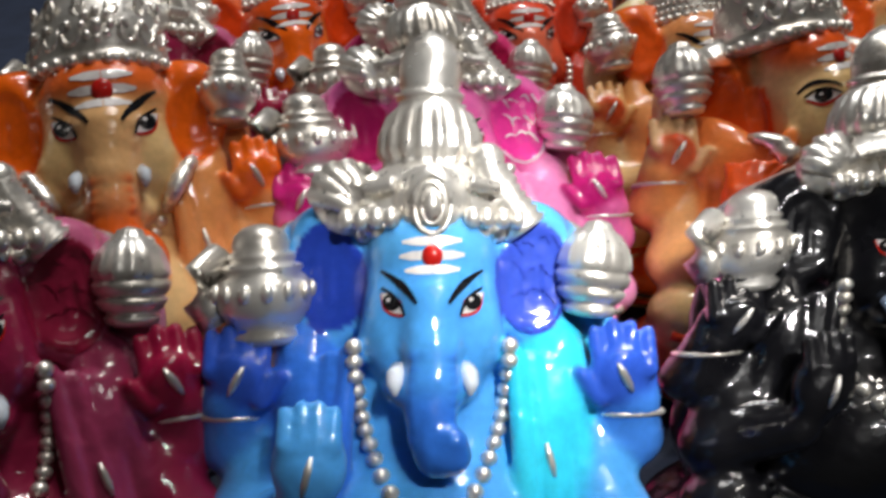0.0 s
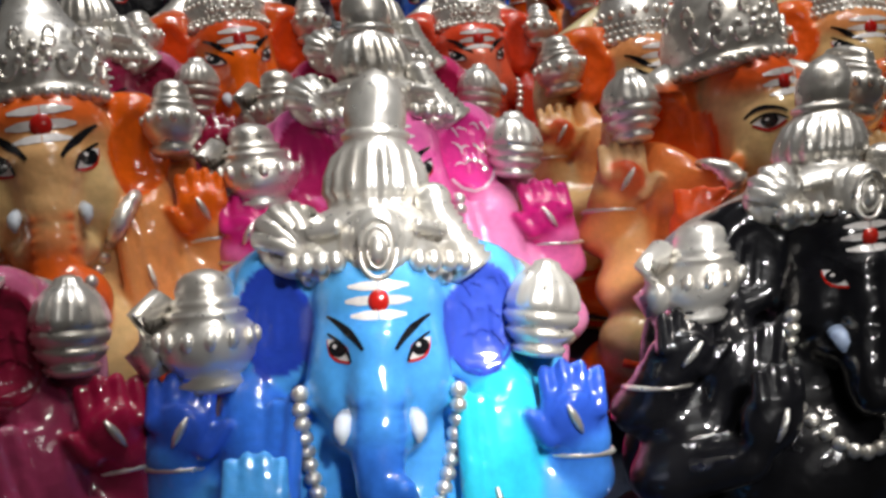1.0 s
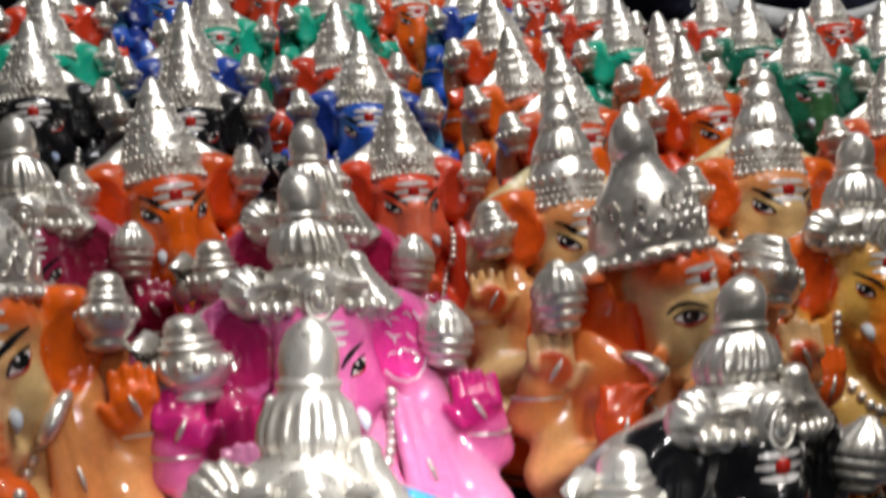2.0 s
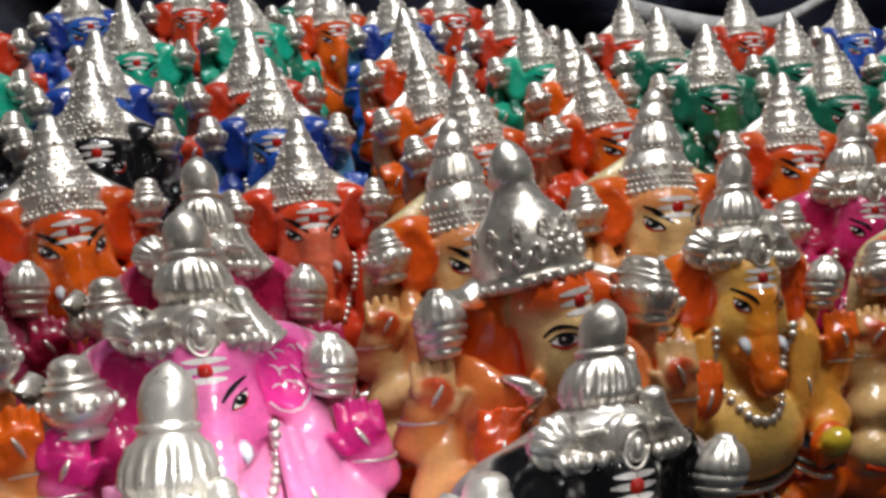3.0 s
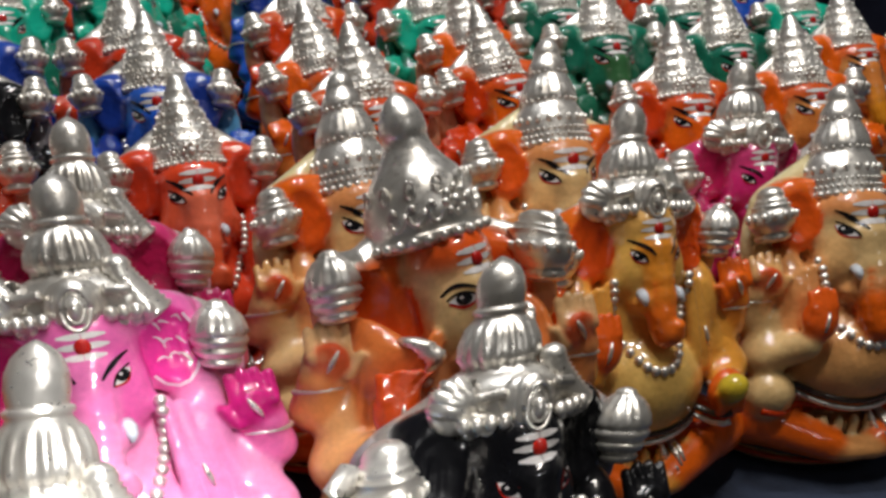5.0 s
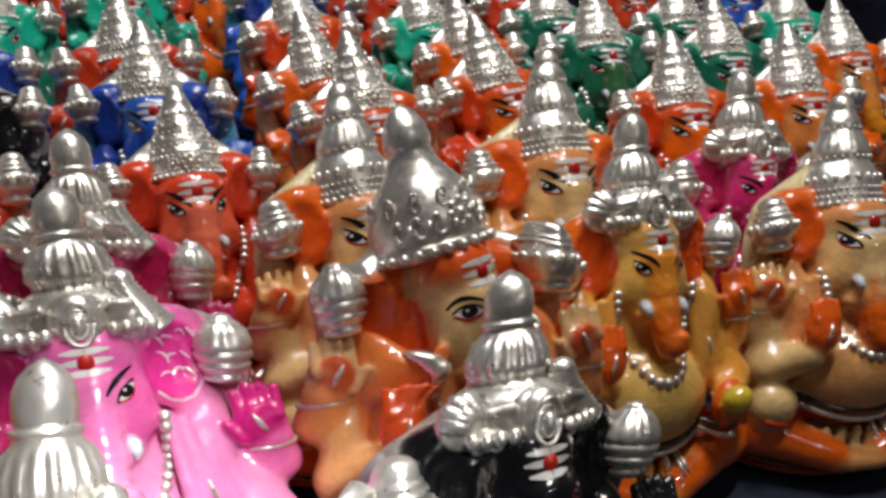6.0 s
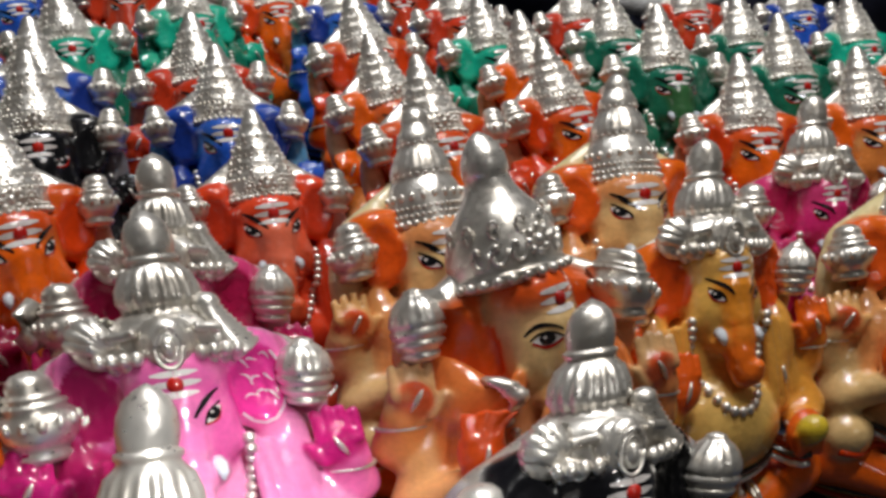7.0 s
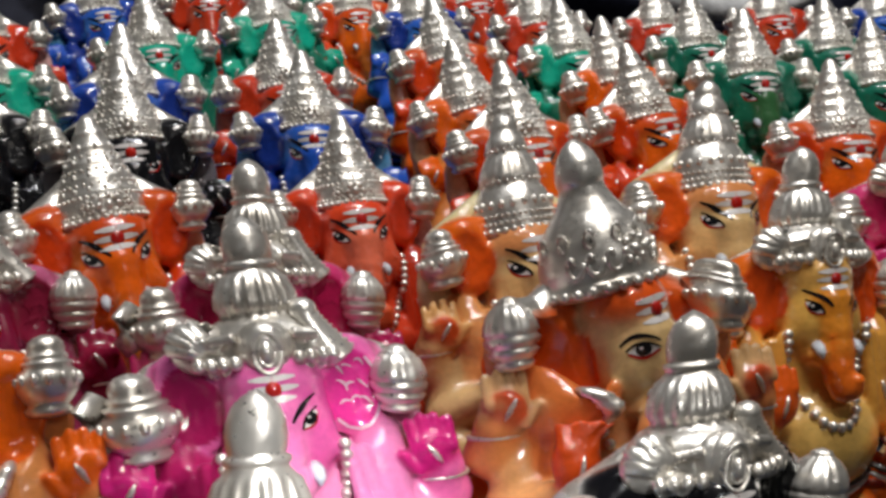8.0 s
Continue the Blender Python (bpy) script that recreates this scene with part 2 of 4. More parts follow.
class Clay:
    """A lump of soft clay: blended ellipsoids and tapered limbs, each with the name of its paint."""

    def __init__(self):
        self.parts = []

    def ell(self, paint, c, r, k=3.0, turn=(0, 0, 0), cut=False):
        rot = np.array(Euler([radians(a) for a in turn]).to_matrix())
        self.parts.append(("ell", paint, np.array(c, float), np.array(r, float), rot, k, cut))

    def limb(self, paint, a, b, ra, rb, k=3.0, cut=False):
        self.parts.append(("limb", paint, np.array(a, float), np.array(b, float), (ra, rb), k, cut))

    def limbs(self, paint, pts, k=3.0):
        for p, q in zip(pts, pts[1:]):
            self.limb(paint, p[:3], q[:3], p[3], q[3], k)

    @staticmethod
    def distance(part, p):
        if part[0] == "ell":
            q = (p - part[2]) @ part[4]
            k0 = np.linalg.norm(q / part[3], axis=-1)
            k1 = np.linalg.norm(q / part[3] ** 2, axis=-1) + 1e-9
            return k0 * (k0 - 1) / k1
        a, b, (ra, rb) = part[2], part[3], part[4]
        ab = b - a
        h = np.clip(((p - a) @ ab) / max(ab @ ab, 1e-6), 0, 1)
        return np.linalg.norm(p - a - h[..., None] * ab, axis=-1) - (ra + (rb - ra) * h)

    def box_of(self, part, pad):
        if part[0] == "ell":
            r = np.abs(part[4]) @ part[3]
            return part[2] - r - pad, part[2] + r + pad
        r = max(part[4])
        return np.minimum(part[2], part[3]) - r - pad, np.maximum(part[2], part[3]) + r + pad

    @staticmethod
    def blend(d, e, k, cut):
        if cut:
            h = np.clip(0.5 - 0.5 * (d + e) / k, 0, 1)
            return d * (1 - h) - e * h + k * h * (1 - h)
        h = np.clip(0.5 + 0.5 * (e - d) / k, 0, 1)
        return e * (1 - h) + d * h - k * h * (1 - h)

    def field(self, p):
        d = np.full(p.shape[:-1], 60.0)
        for part in self.parts:
            d = self.blend(d, self.distance(part, p), part[-2], part[-1])
        return d

    def skin(self, step):
        """Vertices and quads of the surface, by naive surface nets."""
        lo = np.min([self.box_of(q, 3)[0] for q in self.parts if not q[-1]], axis=0)
        hi = np.max([self.box_of(q, 3)[1] for q in self.parts if not q[-1]], axis=0)
        lo[2] = -2.5
        n = np.ceil((hi - lo) / step).astype(int) + 1
        axes = [lo[i] + step * np.arange(n[i]) for i in range(3)]
        d = np.full(n, 30.0)
        for part in self.parts:
            a, b = self.box_of(part, 9)
            s = tuple(slice(max(0, int((a[i] - lo[i]) / step)), max(0, min(n[i], int((b[i] - lo[i]) / step) + 2))) for i in range(3))
            p = np.stack(np.meshgrid(*[axes[i][s[i]] for i in range(3)], indexing="ij"), axis=-1)
            d[s] = self.blend(d[s], self.distance(part, p), part[-2], part[-1])
        d = np.maximum(d, -axes[2][None, None, :] + 0.0)
        inside = d < 0
        # how far the front stands out at each place
        first = inside.argmax(axis=1)
        prev = np.maximum(first - 1, 0)
        ii, kk = np.meshgrid(np.arange(n[0]), np.arange(n[2]), indexing="ij")
        da, db = d[ii, prev, kk], d[ii, first, kk]
        at = prev + np.where(da > db, da / np.where(da > db, da - db, 1), 0)
        self.height = lo, step, np.where(inside.any(axis=1), lo[1] + step * at, 10.0)
        c = [slice(0, -1), slice(1, None)]
        corners = [(i, j, k) for i in (0, 1) for j in (0, 1) for k in (0, 1)]
        count = sum(inside[c[i], c[j], c[k]].astype(int) for i, j, k in corners)
        cell = (count > 0) & (count < 8)
        idx = np.full(cell.shape, -1)
        where = np.argwhere(cell)
        idx[cell] = np.arange(len(where))
        acc, wt = np.zeros((len(where), 3)), np.zeros(len(where))
        for a in corners:
            for ax in range(3):
                if a[ax]:
                    continue
                b = list(a)
                b[ax] = 1
                pa, pb = where + a, where + b
                da, db = d[tuple(pa.T)], d[tuple(pb.T)]
                on = (da < 0) != (db < 0)
                f = np.where(on, da / np.where(on, da - db, 1), 0)
                q = pa.astype(float)
                q[:, ax] += f
                acc += q * on[:, None]
                wt += on
        verts = lo + step * acc / wt[:, None]
        quads = []
        for ax in range(3):
            u, v = (ax + 1) % 3, (ax + 2) % 3
            sa = [slice(1, -1)] * 3
            sb = [slice(1, -1)] * 3
            sa[ax], sb[ax] = slice(0, -1), slice(1, None)
            A, B = inside[tuple(sa)], inside[tuple(sb)]
            off = np.ones(3, int)
            off[ax] = 0
            for flip, on in ((False, A & ~B), (True, ~A & B)):
                p = np.argwhere(on) + off
                du, dv = np.zeros(3, int), np.zeros(3, int)
                du[u], dv[v] = 1, 1
                ring = [idx[tuple(q.T)] for q in (p - du - dv, p - dv, p, p - du)]
                quads.append(np.stack(ring[::-1] if flip else ring, axis=1))
        return verts, np.concatenate(quads)

    def paints(self, p, soft):
        """For each point, the share of each paint: the nearest parts, airbrushed into each other."""
        names = sorted({q[1] for q in self.parts if q[1]})
        w = np.zeros((len(p), len(names)))
        for part in self.parts:
            if part[1]:
                d = self.distance(part, p)
                d = np.where(np.abs(d) < 1.0, -4.5, np.abs(d)) if part[-1] else np.clip(d, -1.5, 40)
                i = names.index(part[1])
                w[:, i] = np.maximum(w[:, i], np.exp(-d / soft))
        w = w ** 1.5
        return names, w / (w.sum(1, keepdims=True) + 1e-30)

    def front(self, x, v, lift):
        """The points on the figure's front at these places, lifted off by so much."""
        lo, step, h = self.height
        a = np.clip((np.asarray(x, float) - lo[0]) / step, 0, h.shape[0] - 1.001)
        b = np.clip((np.asarray(v, float) - lo[2]) / step, 0, h.shape[1] - 1.001)
        i, j = a.astype(int), b.astype(int)
        a, b = a - i, b - j
        y = (h[i, j] * (1 - a) + h[i + 1, j] * a) * (1 - b) + (h[i, j + 1] * (1 - a) + h[i + 1, j + 1] * a) * b
        return np.stack([x, y - lift, v], axis=-1)


class Pieces:
    """Collects the meshes of one figure: points, faces, and for each piece its paint ('' for silver)."""

    def __init__(self):
        self.v, self.f, self.paint, self.n = [], [], [], 0

    def add(self, v, f, paint):
        self.v.append(np.asarray(v, float))
        self.f += [tuple(int(i) + self.n for i in q) for q in f]
        self.paint.append((paint, len(v), len(f)))
        self.n += len(v)

    def lathe(self, profile, axis0=(0, 0, 0), up=(0, 0, 1), paint="", seg=28, ribs=0, rib=0.0, flat=1.0, rib_range=None, wave=0.0):
        """A turned form: profile of (radius, height); ribs: gadroons."""
        zq = Vector(up).normalized()
        m = np.array(zq.to_track_quat("Z", "Y").to_matrix())
        v, f = [], []
        for k, (r, h) in enumerate(profile):
            for s in range(seg):
                a = 2 * math.pi * s / seg
                rr = r
                if ribs and (rib_range is None or rib_range[0] <= h <= rib_range[1]):
                    rr = r * (1 + rib * abs(math.cos(a * ribs / 2)) - rib * 0.5)
                hh = h + wave * math.cos(a * 6)
                v.append((rr * math.cos(a), rr * math.sin(a) * flat, hh))
        for k in range(len(profile) - 1):
            for s in range(seg):
                t = (s + 1) % seg
                f.append((k * seg + s, k * seg + t, (k + 1) * seg + t, (k + 1) * seg + s))
        f.append(tuple(range(seg))[::-1])
        f.append(tuple(range((len(profile) - 1) * seg, len(profile) * seg)))
        self.add(np.array(v) @ m.T + np.array(axis0), f, paint)

    def ball(self, c, r, paint="", seg=10, rings=6, turn=None):
        r = np.array((r, r, r) if np.isscalar(r) else r, float)
        v, f = [(0, 0, -1)], []
        for i in range(1, rings):
            b = math.pi * i / rings - math.pi / 2
            v += [(math.cos(b) * math.cos(2 * math.pi * s / seg), math.cos(b) * math.sin(2 * math.pi * s / seg), math.sin(b)) for s in range(seg)]
        v.append((0, 0, 1))
        for s in range(seg):
            t = (s + 1) % seg
            f.append((0, 1 + t, 1 + s))
            for i in range(rings - 2):
                a, b = 1 + i * seg, 1 + (i + 1) * seg
                f.append((a + s, a + t, b + t, b + s))
            f.append((1 + (rings - 2) * seg + s, 1 + (rings - 2) * seg + t, len(v) - 1))
        q = np.array(v) * r
        if turn is not None:
            q = q @ np.array(Euler([radians(a) for a in turn]).to_matrix()).T
        self.add(q + np.array(c, float), f, paint)

    def tube(self, pts, radii, paint="", seg=10, rings=0.0):
        """A bent rod through the points; rings: how deep its coils are."""
        pts = [Vector(p) for p in pts]
        v, f = [], []
        for k, p in enumerate(pts):
            d = (pts[min(k + 1, len(pts) - 1)] - pts[max(k - 1, 0)]).normalized()
            m = d.to_track_quat("Z", "Y").to_matrix()
            r = radii[k] if not np.isscalar(radii) else radii
            r *= 1 + rings * (1 if k % 2 else -1)
            for s in range(seg):
                a = 2 * math.pi * s / seg
                v.append(tuple(p + m @ Vector((r * math.cos(a), r * math.sin(a), 0))))
        for k in range(len(pts) - 1):
            for s in range(seg):
                t = (s + 1) % seg
                f.append((k * seg + s, k * seg + t, (k + 1) * seg + t, (k + 1) * seg + s))
        f.append(tuple(range(seg))[::-1])
        f.append(tuple(range((len(pts) - 1) * seg, len(pts) * seg)))
        self.add(v, f, paint)

    def stroke(self, clay, pts, width, paint, lift, n=14):
        """A brush stroke on the face through 2D points; width: at the start, middle and end."""
        t = np.linspace(0, 1, n)
        pts = np.array(pts, float)
        if len(pts) == 3:
            c = np.outer((1 - t) ** 2, pts[0]) + np.outer(2 * t * (1 - t), pts[1]) + np.outer(t ** 2, pts[2])
        else:
            c = np.outer(1 - t, pts[0]) + np.outer(t, pts[1])
        w = np.interp(t, (0, 0.5, 1), width)
        d = np.gradient(c, axis=0)
        d /= np.linalg.norm(d, axis=1, keepdims=True)
        nrm = np.stack([-d[:, 1], d[:, 0]], axis=1)
        rows = [c + nrm * (w * s / 2)[:, None] for s in (-1, 0, 1)]
        q = np.concatenate(rows)
        v = clay.front(q[:, 0], q[:, 1], lift)
        f = []
        for r in range(2):
            for i in range(n - 1):
                a = r * n + i
                f.append((a, a + 1, a + n + 1, a + n))
        self.add(v, f, paint)

    def spot(self, clay, c, rx, rz, paint, lift, tilt=0.0, point=0.0, n=18):
        """A painted spot on the face; point: how pointed its two ends are."""
        ca, sa = math.cos(radians(tilt)), math.sin(radians(tilt))
        q = [(c[0], c[1])]
        for ring in (0.5, 1.0):
            for s in range(n):
                a = 2 * math.pi * s / n
                x, z = math.cos(a), math.sin(a)
                z *= (1 - abs(x) ** 2 * point)
                x, z = x * rx * ring, z * rz * ring
                q.append((c[0] + ca * x - sa * z, c[1] + sa * x + ca * z))
        q = np.array(q)
        v = clay.front(q[:, 0], q[:, 1], lift)
        f = []
        for s in range(n):
            t = (s + 1) % n
            f.append((0, 1 + s, 1 + t))
            f.append((1 + s, 1 + n + s, 1 + n + t, 1 + t))
        self.add(v, f, paint)


EAR_V = {"pot": 131.5, "cone": 137, "turban": 124, "dome": 129, "tall": 136}
FACE = {"pot": 1.05, "cone": 1.32, "turban": 1.06, "dome": 1.42, "tall": 1.32}


def body(style):
    """The clay of one figure. style: 'pot', 'cone' or 'turban', after its crown."""
    c = Clay()
    # seat, crossed legs, belly
    c.ell("base", (0, 2, 6), (56, 36, 12), 3)
    c.ell("base", (0, 4, 16), (52, 32, 12), 3)
    for s, tone in ((-1, "leg"), (1, "leg")):
        c.limbs(tone, [(s * 22, 0, 34, 17), (s * 46, -14, 27, 14), (s * 14, -34, 20, 9)], 4)
        c.ell("foot", (s * 6, -38, 19), (11, 7, 6), 3)
    for i in range(19):
        a = radians(-82 + 164 * i / 18)
        x, y = 53 * math.sin(a), 3 - 35 * math.cos(a)
        c.limb("skirt", (x * 0.94, y * 0.94, 31), (x, y, 15), 2.3, 2.9, 1.8)
    c.ell("knee", (-44, -20, 44), (13, 12, 12), 3)
    c.ell("belly", (0, -4, 57), (35, 31, 31), 6)
    c.ell("chest", (0, 4, 92), (33, 24, 30), 8)
    c.ell("back", (0, 18, 104), (44, 13, 46), 8)
    c.ell("back", (0, 16, 60), (46, 16, 50), 8)
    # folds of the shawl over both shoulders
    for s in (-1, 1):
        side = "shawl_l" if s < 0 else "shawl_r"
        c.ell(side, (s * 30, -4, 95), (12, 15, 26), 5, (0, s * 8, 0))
        for i in range(4):
            x = s * (22 + 5.0 * i)
            c.limb(side, (x * 0.92, -18.5 + 1.6 * i, 112 - 2 * i), (x * 1.06 + 1.5 * math.sin(2.1 * i), -21.0 + 2.4 * i, 70 - 3 * i), 2.3, 3.3, 1.6)
        # raised rear arm with its open palm
        c.limbs("uparm", [(s * 36, 4, 100, 11), (s * 50, -2, 84, 10), (s * 51, -9, 97, 8)], 5)
        c.ell("palm_l" if s < 0 else "palm_r", (s * 48.5, -13, 103), (9.5, 4.6, 10.5), 2.5, (12, 0, s * 14))
        for i in range(4):
            c.limb("palm_l" if s < 0 else "palm_r", (s * (42.2 + 4.2 * i), -16.2, 106), (s * (41.6 + 4.5 * i), -13.5, 118.5 - 1.5 * abs(i - 1.4)), 2.3, 1.9, 0.9)
        c.ell("palm_in", (s * 48.5, -17.2, 104), (6.6, 1.8, 7.6), 1.0, (12, 0, s * 14))
        c.limb("palm_l" if s < 0 else "palm_r", (s * 42, -16, 98), (s * 37.5, -17, 105), 2.6, 2.0, 1.2)
        # front arm
        c.limbs("arm", [(s * 40, -4, 82, 10), (s * 46, -12, 62, 10), (s * (33 if s < 0 else 38), -27, 70 if s < 0 else 56, 7)], 4)
        c.ell("hand", (s * (29 if s < 0 else 36), -30, 83 if s < 0 else 55), (9, 5.5, 11), 3, (-10, 0, 0))
        for i in range(4):
            if s < 0:
                c.limb("hand", (s * (23.5 + 3.6 * i), -32, 88), (s * (23 + 3.9 * i), -30, 99 - 1.6 * abs(i - 1.5)), 2.4, 1.8, 1.3)
            else:
                c.limb("hand", (s * (27 + 4 * i), -36, 57), (s * (29 + 3.4 * i), -37, 50), 2.3, 2.0, 1.2)
    c.ell("sweet", (33, -38, 60), (7, 6, 6), 1)
    # head, in proportion to the face
    fs = FACE[style]
    wide = 0.35 + 0.65 * fs
    c.ell("head", (0, -5, 128), (18 * wide, 21, 20 * wide), 6)
    c.ell("brow", (0, -12, 138), (15 * wide, 14, 11), 5)
    for s in (-1, 1):
        c.ell("cheek", (s * 8.5 * wide, -16, 135 - 18 * wide), (8.5 * wide, 10, 13 * wide), 5)
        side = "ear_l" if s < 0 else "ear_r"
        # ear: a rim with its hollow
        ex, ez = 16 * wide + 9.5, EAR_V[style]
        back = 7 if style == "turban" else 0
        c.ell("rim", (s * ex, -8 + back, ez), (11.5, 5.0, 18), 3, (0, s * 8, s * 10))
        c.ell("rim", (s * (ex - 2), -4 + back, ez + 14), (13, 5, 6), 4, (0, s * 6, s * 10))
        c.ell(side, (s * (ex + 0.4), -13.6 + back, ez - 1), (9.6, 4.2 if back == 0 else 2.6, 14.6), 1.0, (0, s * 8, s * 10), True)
        for i in range(3):
            c.limb(side, (s * (ex - 3 + 3 * i), -9.6 + back, ez + 8 - i), (s * (ex - 4 + 4 * i), -9.6 + back, ez - 9 + 1.5 * i), 0.8, 0.6, 1.6)
        # flank from the crown down to what the raised hands hold
        c.limb("flank", (s * 14, 8, 150), (s * 42, 4, 136), 5, 5, 6)
        # the cast web that slopes from the crown to what the hands hold
        top = {"pot": 153, "cone": 169, "turban": 152, "dome": 152, "tall": 168}[style]
        for i in range(4):
            f = i / 3
            c.limb("web", (s * ((12 if style == "cone" else 9) + 2 * f), 2 if style == "cone" else 7, top - 15 * f), (s * (36 + 5 * f), 2 if style == "cone" else 4, (150 if style in ("cone", "tall") else 142) - 7 * f), 3.4, 4.0, 5)
        c.ell("flank", (s * 42, 4, 124), (8, 6, 16), 5)
    # trunk with its rolled tip
    k = wide
    thin = 0.74 if style == "pot" else 0.80
    trunk = [(0, -21, 135 - 11 * k, 10 * k), (0, -25.5, 135 - 22 * k, 8.6 * k), (0, -27.5, 135 - 30 * k, 7.4 * k), (-0.5, -28.5, 135 - 38 * k, 7.2 * k), (0, -29.5, 135 - 44 * k, 7.4 * k),
             (1.5 * k, -30.5, 135 - 48 * k, 7.4 * k), (4 * k, -32, 135 - 48 * k, 6.0 * k), (4.5 * k, -34, 135 - 44.5 * k, 4.6 * k)]
    for i, (p, q) in enumerate(zip(trunk, trunk[1:])):
        c.limb("trunk_top" if i < 2 else "trunk", p[:3], q[:3], p[3] * (1 if i < 1 else thin), q[3] * thin, 3.2 if i < 4 else 1.4)
    for i in range(7):
        z = 135 - (24 + 2.8 * i) * k
        front = -26.6 - 7 * k * thin - 0.28 * i
        c.limb("trunk", (-4.5 * k, front + 0.9, z), (4.5 * k, front + 0.9, z), 0.7, 0.7, 1.5)
    if style == "dome":
        c.ell("trunk", (3, -31, 77), (13, 9, 12), 3)
    c.ell("mouth", (0, -22, 135 - 32 * k), (11 * k, 9, 6 * k), 4)
    return c


# crown outlines: radius, height above the brow
CROWNS = {
    "pot": [(20, 0), (21.5, 3), (21.2, 8), (20, 13), (16.5, 16.6), (12.4, 18.8), (12.0, 20), (13.6, 22.4), (13.2, 27), (11.2, 32), (8.6, 35), (8.4, 35.8), (9.2, 36.4), (9.2, 37.6), (7.8, 38.4),
            (8.2, 40), (8.5, 43), (8, 47), (6.4, 50.5), (3.8, 53), (1.2, 54.4), (0.4, 54.8)],
    "cone": [(20, 0), (21.8, 1.6), (21.8, 3.2), (20.8, 4), (21, 7), (20.6, 11), (19.6, 12.6), (19.6, 14), (18.4, 15.6), (17.2, 19), (17, 20.6), (15.4, 22.4), (14, 26), (13.8, 27.6), (12, 29.6),
             (10.6, 33), (10.4, 34.6), (8.8, 36.6), (7.6, 39.6), (7.4, 41), (6, 42.8), (5.2, 45), (4, 47.6), (2.2, 49.4), (0.6, 50)],
    "turban": [(21.5, 0), (23.6, 2), (23.8, 4.6), (22.8, 6), (23, 9), (22.8, 13), (21.8, 18), (20, 23), (17.4, 27.5), (14.6, 31), (12.2, 34), (10.4, 37), (9.2, 40), (8.8, 42), (9.4, 43.6),
               (9.4, 46), (8.8, 50), (7.2, 54), (4.8, 57.4), (2.2, 59.6), (0.6, 60.4)],
    "tall": [(20, 0), (21, 2), (20.6, 5), (19.8, 9), (19.5, 12), (18.6, 16), (16.6, 20), (14.6, 23), (14.2, 25), (14.6, 27), (13.8, 31), (12, 35), (10.4, 38), (9.8, 40), (10.2, 42), (9.4, 45),
             (7.6, 48), (6.8, 50), (6.9, 52), (5.6, 55), (3.4, 57.5), (1, 58.6)],
}


